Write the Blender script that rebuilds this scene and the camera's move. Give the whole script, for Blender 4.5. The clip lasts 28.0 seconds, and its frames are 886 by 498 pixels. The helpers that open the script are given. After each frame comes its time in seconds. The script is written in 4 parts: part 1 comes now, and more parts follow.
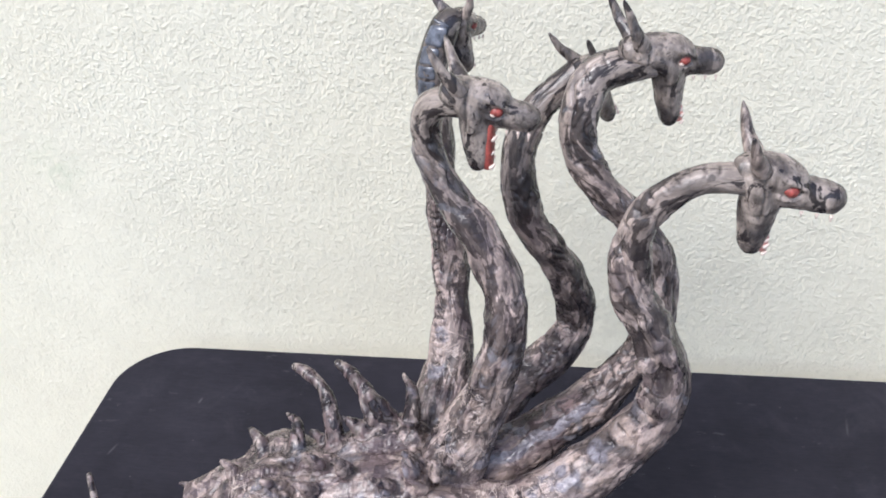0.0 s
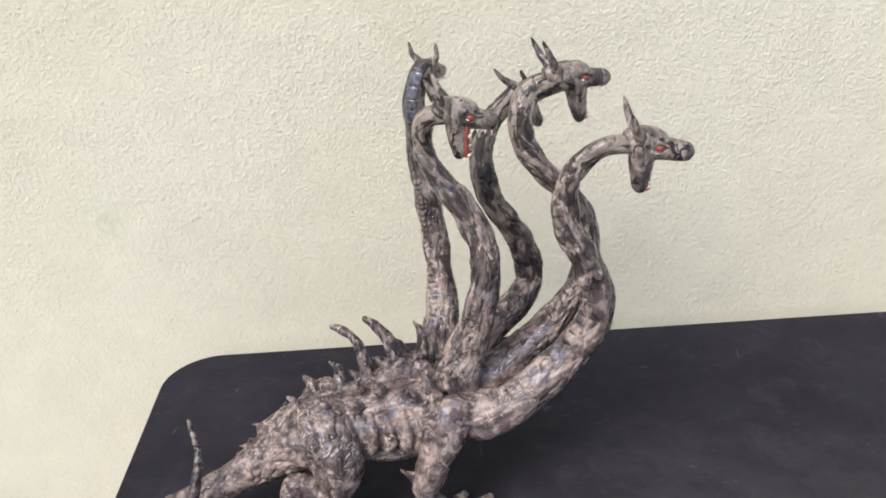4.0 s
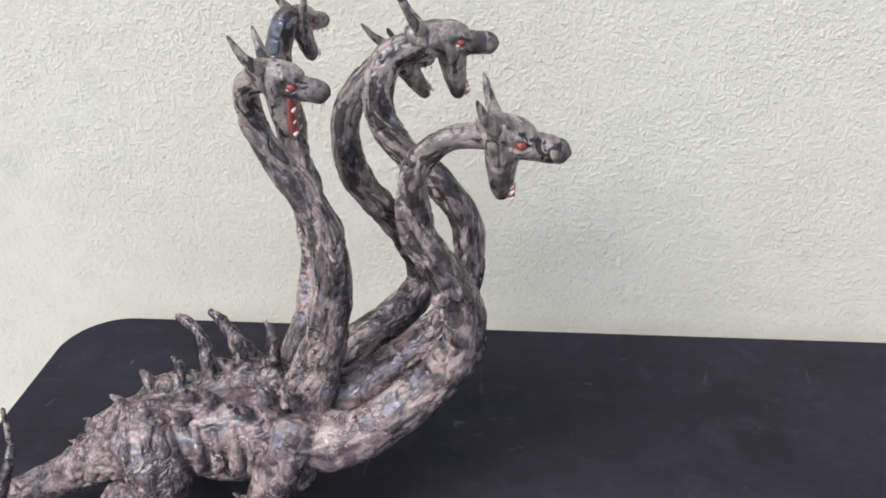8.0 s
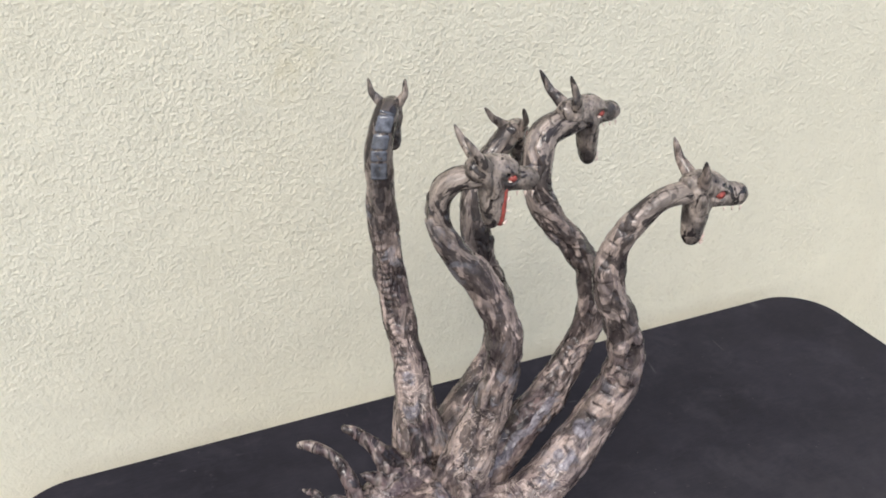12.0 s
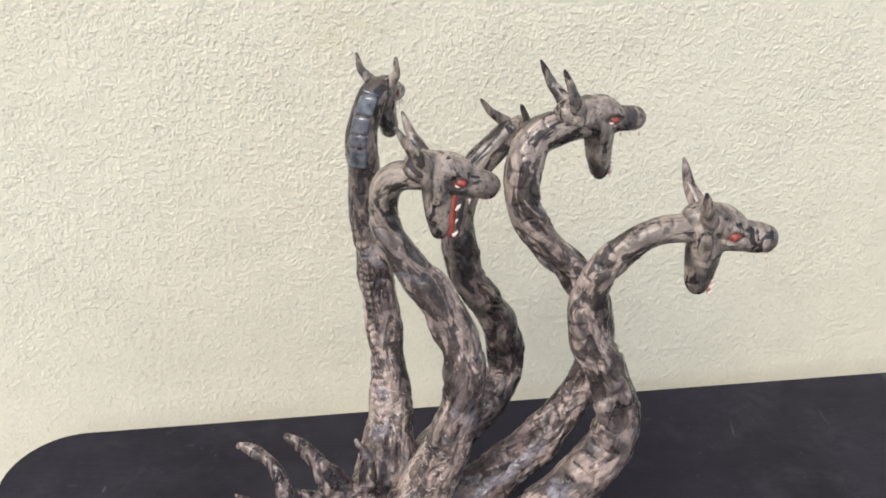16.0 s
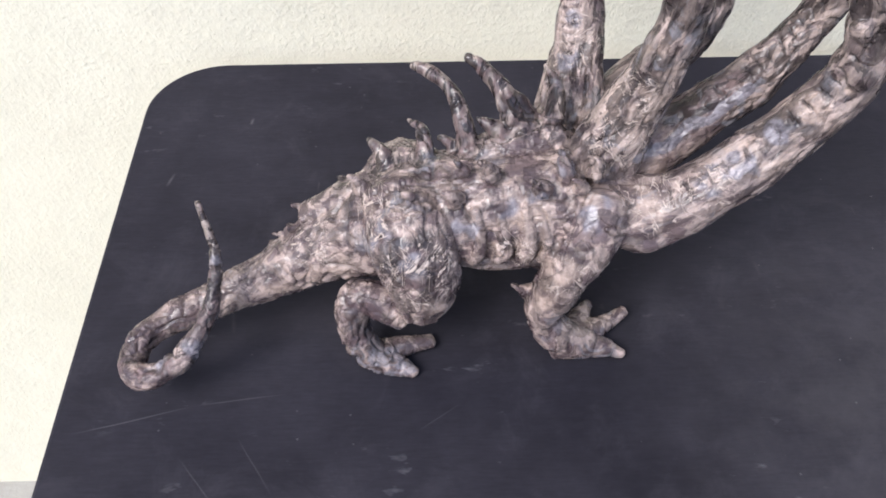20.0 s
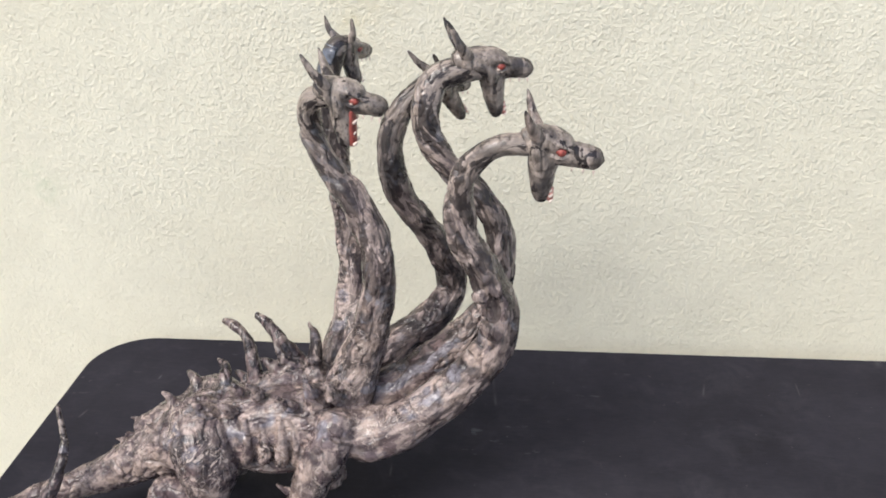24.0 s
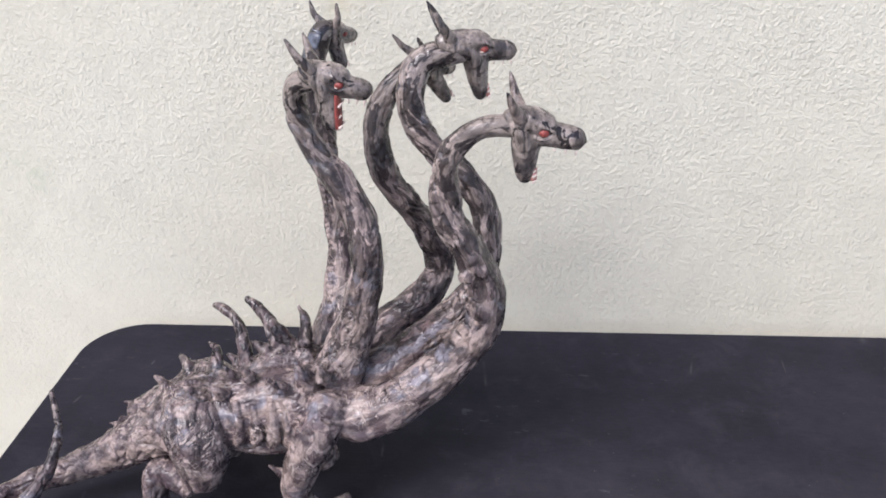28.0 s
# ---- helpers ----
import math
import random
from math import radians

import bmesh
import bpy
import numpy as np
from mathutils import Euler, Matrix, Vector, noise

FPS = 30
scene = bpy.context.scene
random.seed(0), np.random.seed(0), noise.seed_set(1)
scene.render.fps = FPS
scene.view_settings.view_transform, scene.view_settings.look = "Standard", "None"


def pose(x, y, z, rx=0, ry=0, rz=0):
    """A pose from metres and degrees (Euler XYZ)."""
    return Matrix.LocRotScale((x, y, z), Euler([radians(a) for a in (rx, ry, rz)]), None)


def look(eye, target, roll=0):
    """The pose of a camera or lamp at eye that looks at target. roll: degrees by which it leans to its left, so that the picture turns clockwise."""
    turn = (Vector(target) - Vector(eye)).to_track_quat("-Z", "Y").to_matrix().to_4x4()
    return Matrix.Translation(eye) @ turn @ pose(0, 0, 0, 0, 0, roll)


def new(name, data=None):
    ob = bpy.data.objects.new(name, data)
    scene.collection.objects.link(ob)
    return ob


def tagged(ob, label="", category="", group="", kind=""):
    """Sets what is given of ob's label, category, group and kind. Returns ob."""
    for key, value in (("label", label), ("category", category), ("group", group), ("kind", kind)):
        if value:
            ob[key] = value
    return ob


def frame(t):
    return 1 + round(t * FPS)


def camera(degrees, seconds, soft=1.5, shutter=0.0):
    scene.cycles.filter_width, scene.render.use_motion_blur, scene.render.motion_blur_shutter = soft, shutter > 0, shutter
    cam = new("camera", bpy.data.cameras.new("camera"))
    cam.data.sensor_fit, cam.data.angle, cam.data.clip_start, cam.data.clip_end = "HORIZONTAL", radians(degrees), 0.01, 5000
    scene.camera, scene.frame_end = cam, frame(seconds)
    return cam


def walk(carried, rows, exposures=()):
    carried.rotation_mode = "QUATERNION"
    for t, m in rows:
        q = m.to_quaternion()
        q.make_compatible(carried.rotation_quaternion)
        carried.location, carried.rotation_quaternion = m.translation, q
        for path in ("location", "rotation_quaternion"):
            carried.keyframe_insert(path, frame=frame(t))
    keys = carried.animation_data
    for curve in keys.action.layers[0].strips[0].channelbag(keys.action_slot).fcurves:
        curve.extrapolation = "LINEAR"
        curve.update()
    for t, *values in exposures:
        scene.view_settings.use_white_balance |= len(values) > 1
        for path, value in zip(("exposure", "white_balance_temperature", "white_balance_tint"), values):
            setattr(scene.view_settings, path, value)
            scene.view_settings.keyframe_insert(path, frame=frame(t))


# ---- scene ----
# The camera and its way: a carried phone in front of a sculpture on a table.
cam = camera(51.84, 28.0, soft=1.8)
# seconds, place, turn
ROWS = [
    (0, 0.0276, -0.699, 1.2987, 58.89, 0.39, 5.07),
    (0.5, -0.0616, -0.717, 1.3305, 61.68, -0.04, -6.43),
    (1, -0.1106, -0.7401, 1.332, 58.54, -0.25, -11.19),
    (1.5, -0.0832, -0.8059, 1.3465, 59.2, 0.35, -8.74),
    (2, -0.0339, -0.9053, 1.3507, 59.24, 3.1, -5.14),
    (2.5, -0.0131, -0.9568, 1.3575, 62.85, 5, -4.45),
    (4.5, -0.0212, -0.9252, 1.3459, 63.37, 2.44, -1.82),
    (5, -0.0424, -0.8237, 1.3454, 63.53, 0.96, -3.59),
    (5.5, -0.0461, -0.7664, 1.3288, 60.81, -1.39, -8.21),
    (6, 0.0165, -0.7812, 1.3424, 61.44, -0.43, -3.73),
    (6.5, 0.1206, -0.813, 1.3319, 62.08, 0.64, 3.82),
    (7, 0.1661, -0.8211, 1.3325, 61.53, 1.95, 8.11),
    (7.5, 0.1704, -0.813, 1.3282, 62.16, 1.71, 9.38),
    (8, 0.1725, -0.7846, 1.3156, 59.38, 2.36, 6.49),
    (8.5, 0.1476, -0.7988, 1.3296, 60.35, 3.27, 8.84),
    (9, 0.1104, -0.7785, 1.3168, 59.49, 2.79, 11.7),
    (9.5, 0.0341, -0.7248, 1.3113, 59.32, -1.41, 3.88),
    (10, -0.0471, -0.7099, 1.3259, 60.76, -2.56, -6.68),
    (10.5, -0.0868, -0.6351, 1.3202, 60.61, -3.08, -12.64),
    (11, -0.1146, -0.6146, 1.3218, 60.41, -1.75, -17.39),
    (11.5, -0.189, -0.6868, 1.3562, 60.91, -0.49, -24.23),
    (12, -0.2302, -0.7279, 1.3559, 61.09, -0.62, -23.77),
    (12.5, -0.2068, -0.7554, 1.3534, 58.69, -1.3, -26.4),
    (14.5, -0.0473, -0.8111, 1.334, 62.91, -1.37, -4.36),
    (15, -0.0145, -0.8007, 1.3253, 61.98, 0.01, -3.78),
    (15.5, -0.0214, -0.76, 1.3193, 61.6, 1.14, -0.77),
    (16, -0.0555, -0.6964, 1.3239, 60.56, -1.04, -7.99),
    (16.5, -0.0303, -0.6428, 1.3272, 59.91, -1.43, -12.34),
    (17, 0.0291, -0.6138, 1.329, 60.89, 1.1, -4.74),
    (17.5, 0.0337, -0.6032, 1.3053, 58.07, 0.39, -5.66),
    (18, -0.0425, -0.6104, 1.2564, 54.03, -1.53, -7.68),
    (18.5, -0.1317, -0.6474, 1.2486, 49.66, -1.36, -8.94),
    (19, -0.1311, -0.6634, 1.2484, 45.02, 2.75, -4.7),
    (19.5, -0.1146, -0.656, 1.2434, 42.54, 0.38, -2.09),
    (20, -0.1092, -0.6627, 1.2432, 41.68, 0.16, -1.4),
    (20.5, -0.1118, -0.6637, 1.2434, 42.31, -0.08, -1.67),
    (21, -0.112, -0.6724, 1.2437, 43.7, -0.35, -2.48),
    (21.5, -0.1187, -0.6859, 1.235, 45.42, -3.08, -5.25),
    (22, -0.0618, -0.729, 1.275, 51.87, -1.05, -3.15),
    (22.5, 0.0556, -0.8049, 1.2886, 56.24, -0.36, 4.11),
    (24.5, 0.1293, -0.8682, 1.3197, 63.81, 1.09, 4.61),
    (25, 0.1188, -0.8704, 1.3239, 63.4, 1, 3.38),
    (25.5, 0.1399, -0.8669, 1.3116, 63.69, 1.16, 4.4),
    (26, 0.1314, -0.8682, 1.323, 63.14, 1.49, 3.41),
    (26.5, 0.1379, -0.8662, 1.3172, 63.05, 1.48, 3.81),
    (27, 0.1336, -0.8742, 1.3165, 62.69, 1.64, 3.89),
    (27.5, 0.1421, -0.8729, 1.3094, 62.78, 1.47, 5.11),
    (28, 0.1351, -0.8737, 1.3121, 62.34, 1.44, 4.21),
]
# seconds, stops, white balance
EXPOSURES = [(0.0, 0.51, 5850, 12), (1.0, 0.26, 6000, 14), (2.0, 0.36, 5780, 18), (2.5, 0.36, 5780, 18), (4.5, 0.30, 6500, 10), (5.0, 0.30, 6500, 10), (6.0, 0.29, 6380, 10), (7.0, 0.28, 6480, 9), (7.6, 0.28, 6450, 9),
             (8.0, 0.26, 5920, 13), (9.0, 0.43, 6330, 11), (10.0, 0.44, 6320, 11), (11.0, 0.28, 6430, 10), (12.0, 0.22, 6370, 10), (12.5, 0.22, 6370, 10), (14.5, 0.31, 6450, 10), (16.0, 0.32, 6470, 10),
             (17.0, 0.18, 6370, 12), (18.0, 0.26, 5820, 15), (19.0, 0.76, 5850, 12), (20.0, 0.64, 6020, 13), (21.0, 0.66, 6000, 14), (22.5, 0.70, 5920, 15), (24.5, 0.33, 6470, 9), (26.0, 0.33, 6460, 9), (27.0, 0.33, 6260, 12), (28.0, 0.33, 5950, 17)]
walk(cam, [(t, pose(*p)) for t, *p in ROWS], EXPOSURES)

# ---- light: open shade under a bright sky ----
world = bpy.data.worlds.new("sky")
scene.world = world
world.use_nodes = True
wn = world.node_tree.nodes
sky = wn.new("ShaderNodeTexSky")
sky.sky_type, sky.sun_disc = "NISHITA", False
sky.sun_elevation, sky.sun_rotation = radians(50), radians(215)
sky.air_density, sky.dust_density = 1.0, 2.5
wn["Background"].inputs["Strength"].default_value = 0.15
world.node_tree.links.new(sky.outputs["Color"], wn["Background"].inputs["Color"])
sun = new("sun", bpy.data.lights.new("sun", "SUN"))
sun.data.energy, sun.data.angle, sun.data.color = 2.2, radians(25), (1.0, 0.95, 0.88)
sun.matrix_world = look((-2.6, -3.2, 5.2), (0, 0, 0.8))


# ---- materials ----
JOINT = 0.901
TOP, FLOOR = 0.75, -0.066
WALL_Y = 0.0325


def mat(name, rough=0.6):
    m = bpy.data.materials.new(name)
    m.use_nodes = True
    nt = m.node_tree
    b = nt.nodes["Principled BSDF"]
    b.inputs["Roughness"].default_value = rough
    return m, nt, b


def node(nt, kind, **kw):
    n = nt.nodes.new(kind)
    for k, v in kw.items():
        if k in n.inputs:
            n.inputs[k].default_value = v
    return n


def noise_tex(nt, vec, scale, detail=4.0, rough=0.55, dist=0.0):
    n = node(nt, "ShaderNodeTexNoise", Scale=scale, Detail=detail, Roughness=rough, Distortion=dist)
    nt.links.new(vec, n.inputs["Vector"])
    return n.outputs["Fac"]


def ramp(nt, fac, *stops):
    n = nt.nodes.new("ShaderNodeValToRGB")
    el = n.color_ramp.elements
    while len(el) < len(stops):
        el.new(0.5)
    for e, (p, c) in zip(el, stops):
        e.position = p
        e.color = (*c, 1) if len(c) == 3 else c
    nt.links.new(fac, n.inputs["Fac"])
    return n.outputs["Color"]


def mix(nt, fac, a, b, kind="MIX"):
    n = nt.nodes.new("ShaderNodeMix")
    n.data_type, n.blend_type = "RGBA", kind
    for sock, val in ((n.inputs[0], fac), (n.inputs[6], a), (n.inputs[7], b)):
        if isinstance(val, (int, float)):
            sock.default_value = val
        elif isinstance(val, tuple):
            sock.default_value = (*val, 1)
        else:
            nt.links.new(val, sock)
    return n.outputs[2]


def bump(nt, b, height, strength, distance, normal=None):
    n = node(nt, "ShaderNodeBump", Strength=strength, Distance=distance)
    nt.links.new(height, n.inputs["Height"])
    if normal is not None:
        nt.links.new(normal, n.inputs["Normal"])
    nt.links.new(n.outputs["Normal"], b.inputs["Normal"])
    return n.outputs["Normal"]


def grey(v):
    return (v, v, v)


def coords(nt, scale=(1, 1, 1)):
    c = nt.nodes.new("ShaderNodeTexCoord")
    m = node(nt, "ShaderNodeMapping", Scale=scale)
    nt.links.new(c.outputs["Object"], m.inputs["Vector"])
    return m.outputs["Vector"]


def node_scaled(nt, vec, scale):
    n = node(nt, "ShaderNodeMapping", Scale=scale)
    nt.links.new(vec, n.inputs["Vector"])
    return n.outputs["Vector"]


def span(nt, sock, lo, hi, to_lo=0.0, to_hi=1.0):
    n = node(nt, "ShaderNodeMapRange")
    nt.links.new(sock, n.inputs["Value"])
    for k, val in (("From Min", lo), ("From Max", hi), ("To Min", to_lo), ("To Max", to_hi)):
        n.inputs[k].default_value = val
    return n.outputs["Result"]


def spot(nt, v, place, inner, outer):
    """1 within inner metres of a place, 0 beyond outer."""
    n = nt.nodes.new("ShaderNodeVectorMath")
    n.operation = "DISTANCE"
    nt.links.new(v, n.inputs[0])
    n.inputs[1].default_value = place
    return span(nt, n.outputs["Value"], inner, outer, 1.0, 0.0)


def render_material():
    """Cream masonry paint on rough-cast render, coarser high up, with a faint day joint on one side."""
    m, nt, b = mat("painted_render", 0.85)
    v = coords(nt)
    sep = nt.nodes.new("ShaderNodeSeparateXYZ")
    nt.links.new(v, sep.inputs[0])
    patch = noise_tex(nt, v, 7.0, 3)
    up = span(nt, sep.outputs["Z"], 0.74, 1.12, 0.70, 1.0)
    over = span(nt, sep.outputs["X"], -0.6, 0.3, 0.80, 1.0)
    amount = mix(nt, 1.0, mix(nt, 1.0, up, over, "MULTIPLY"), ramp(nt, patch, (0.35, grey(0.70)), (0.65, grey(1.0))), "MULTIPLY")
    lump = noise_tex(nt, v, 205.0, 4, 0.62)
    flat = ramp(nt, lump, (0.38, grey(0)), (0.50, grey(0.35)), (0.66, grey(1)))
    warp = node_scaled(nt, mix(nt, 0.005, v, noise_tex(nt, v, 150.0, 2), "ADD"), (1, 1, 1))
    for scale in (230.0, 360.0):
        vo = node(nt, "ShaderNodeTexVoronoi", Scale=scale, Randomness=1.0)
        nt.links.new(warp, vo.inputs["Vector"])
        pick = nt.nodes.new("ShaderNodeSeparateColor")
        nt.links.new(vo.outputs["Color"], pick.inputs["Color"])
        grit = mix(nt, 1.0, ramp(nt, vo.outputs["Distance"], (0.05, grey(0.9)), (0.35, grey(0.6)), (0.60, grey(0))), ramp(nt, pick.outputs["Red"], (0.25, grey(0)), (0.85, grey(0.9))), "MULTIPLY")
        flat = mix(nt, 0.34, flat, grit)
    fine = noise_tex(nt, v, 520.0, 3, 0.6, 0.3)
    big = noise_tex(nt, v, 2.2, 5)
    mid = noise_tex(nt, v, 22.0, 5, 0.6)
    c = ramp(nt, big, (0.3, (0.674, 0.640, 0.506)), (0.7, (0.716, 0.690, 0.562)))
    c = mix(nt, 1.0, c, ramp(nt, mid, (0.3, grey(0.94)), (0.7, grey(1.0))), "MULTIPLY")
    # pits of the render darkened in the colour, standing in for their small shadows
    pits = mix(nt, 1.0, ramp(nt, lump, (0.34, grey(0.45)), (0.45, grey(0))), amount, "MULTIPLY")
    c = mix(nt, pits, c, (0.50, 0.47, 0.36))
    stain = noise_tex(nt, v, 55.0, 3, 0.6)
    c = mix(nt, ramp(nt, stain, (0.70, grey(0)), (0.80, grey(0.3))), c, (0.45, 0.43, 0.30))
    # damp marks
    for place, r, colour, much in (((-.405, WALL_Y, .926), .038, (0.46, 0.50, 0.36), 0.55), ((-.035, WALL_Y, 1.115), .050, (0.55, 0.49, 0.30), 0.40), ((-.050, WALL_Y, 1.185), .055, (0.57, 0.51, 0.32), 0.40)):
        k = mix(nt, 1.0, spot(nt, v, place, r * 0.15, r), ramp(nt, noise_tex(nt, v, 70.0, 4, 0.6), (0.38, grey(0)), (0.66, grey(much))), "MULTIPLY")
        c = mix(nt, k, c, colour)
    nt.links.new(c, b.inputs["Base Color"])
    wave = noise_tex(nt, v, 30.0, 4, 0.55)
    h = mix(nt, 0.14, flat, fine)
    h = mix(nt, 1.0, h, amount, "MULTIPLY")
    n1 = bump(nt, b, h, 1.0, 0.0020)
    n2 = bump(nt, b, wave, 0.3, 0.005, n1)
    step = mix(nt, 1.0, span(nt, sep.outputs["X"], 0.30, 0.46), span(nt, sep.outputs["Z"], JOINT, JOINT + 0.005), "MULTIPLY")
    bump(nt, b, step, 0.3, 0.0006, n2)
    return m


def table_material():
    """Black-stained board: fine grain, rubbed patches, chalky scuffs and scratches."""
    m, nt, b = mat("black_board", 0.5)
    b.inputs["Specular IOR Level"].default_value = 0.05
    v = coords(nt)
    big = noise_tex(nt, v, 7.0, 7, 0.6)
    fine = noise_tex(nt, coords(nt, (1, 7, 1)), 90.0, 6, 0.65)
    c = ramp(nt, big, (0.3, (0.0165, 0.0157, 0.0208)), (0.75, (0.0330, 0.0312, 0.0400)))
    c = mix(nt, 1.0, c, ramp(nt, fine, (0.3, grey(0.88)), (0.75, grey(1.14))), "MULTIPLY")
    rub = noise_tex(nt, v, 19.0, 6, 0.7, 0.6)
    c = mix(nt, ramp(nt, rub, (0.52, grey(0)), (0.76, grey(0.26))), c, (0.070, 0.066, 0.080))
    blotch = noise_tex(nt, v, 46.0, 5, 0.65)
    c = mix(nt, 1.0, c, ramp(nt, blotch, (0.36, grey(0.92)), (0.64, grey(1.07))), "MULTIPLY")
    for turn, scale, edge in ((1.25, 5.0, 0.006), (0.3, 6.0, 0.004), (-0.9, 4.0, 0.004)):
        mp = node(nt, "ShaderNodeMapping", Rotation=(0, 0, turn), Scale=(1, 0.12, 1))
        nt.links.new(nt.nodes.new("ShaderNodeTexCoord").outputs["Object"], mp.inputs["Vector"])
        vo = node(nt, "ShaderNodeTexVoronoi", Scale=scale)
        vo.feature = "DISTANCE_TO_EDGE"
        nt.links.new(mp.outputs["Vector"], vo.inputs["Vector"])
        line = ramp(nt, vo.outputs["Distance"], (0.0, grey(1)), (edge, grey(0)))
        gate = ramp(nt, noise_tex(nt, v, scale * 3.2, 3), (0.62, grey(0)), (0.70, grey(0.25)))
        c = mix(nt, mix(nt, 1.0, line, gate, "MULTIPLY"), c, (0.16, 0.155, 0.16))
    # settled dust on the free half of the board, and chalky smudges
    sep = nt.nodes.new("ShaderNodeSeparateXYZ")
    nt.links.new(v, sep.inputs[0])
    far = mix(nt, 1.0, span(nt, sep.outputs["X"], 0.0, 0.22), span(nt, sep.outputs["Y"], -0.20, -0.36, 0.12, 1.0), "MULTIPLY")
    dust = mix(nt, 1.0, far, ramp(nt, noise_tex(nt, v, 24.0, 6, 0.7), (0.34, grey(0.12)), (0.68, grey(0.42))), "MULTIPLY")
    c = mix(nt, dust, c, (0.098, 0.092, 0.098))
    smudge = noise_tex(nt, coords(nt, (1, 2.3, 1)), 42.0, 3, 0.6)
    some = noise_tex(nt, v, 9.0, 2)
    c = mix(nt, mix(nt, 1.0, ramp(nt, smudge, (0.66, grey(0)), (0.76, grey(0.34))), ramp(nt, some, (0.45, grey(0)), (0.6, grey(1))), "MULTIPLY"), c, (0.145, 0.145, 0.160))
    speck = node(nt, "ShaderNodeTexVoronoi", Scale=55.0)
    nt.links.new(v, speck.inputs["Vector"])
    c = mix(nt, ramp(nt, speck.outputs["Distance"], (0.025, grey(0.3)), (0.05, grey(0))), c, (0.16, 0.16, 0.165))
    # long arcs scratched into the board: start, heading, length
    for x, y, turn, length, much in ((-.330, -.368, 14, .075, .30), (-.258, -.350, 8, .060, .22), (-.262, -.385, -52, .055, .16), (-.228, -.372, -58, .050, .14), (-.118, -.372, 35, .035, .12), (-.310, -.152, 75, .016, .30), (-.253, -.081, 80, .010, .40)):
        mp = node(nt, "ShaderNodeMapping", Location=(x, y, TOP), Rotation=(0, 0, radians(turn)))
        mp.vector_type = "TEXTURE"
        nt.links.new(mix(nt, 0.004, v, noise_tex(nt, v, 14.0, 2), "ADD"), mp.inputs["Vector"])
        ls = nt.nodes.new("ShaderNodeSeparateXYZ")
        nt.links.new(mp.outputs["Vector"], ls.inputs[0])
        wide = 0.0007 if length > 0.03 else 0.0016
        k = mix(nt, 1.0, mix(nt, 1.0, span(nt, ls.outputs["Y"], -wide, 0.0), span(nt, ls.outputs["Y"], wide, 0.0), "MULTIPLY"),
                mix(nt, 1.0, span(nt, ls.outputs["X"], 0.0, length * 0.3), span(nt, ls.outputs["X"], length, length * 0.6), "MULTIPLY"), "MULTIPLY")
        c = mix(nt, mix(nt, 1.0, k, grey(much), "MULTIPLY"), c, (0.16, 0.155, 0.165))
    nt.links.new(c, b.inputs["Base Color"])
    r = ramp(nt, noise_tex(nt, v, 14.0, 6), (0.3, grey(0.50)), (0.7, grey(0.70)))
    nt.links.new(r, b.inputs["Roughness"])
    bump(nt, b, fine, 0.08, 0.0005)
    return m


def ground_material():
    m, nt, b = mat("concrete_ground", 0.9)
    v = coords(nt)
    c = ramp(nt, noise_tex(nt, v, 5.0, 8, 0.7), (0.3, (0.24, 0.23, 0.21)), (0.7, (0.36, 0.35, 0.32)))
    nt.links.new(c, b.inputs["Base Color"])
    bump(nt, b, noise_tex(nt, v, 120.0, 4), 0.5, 0.003)
    return m


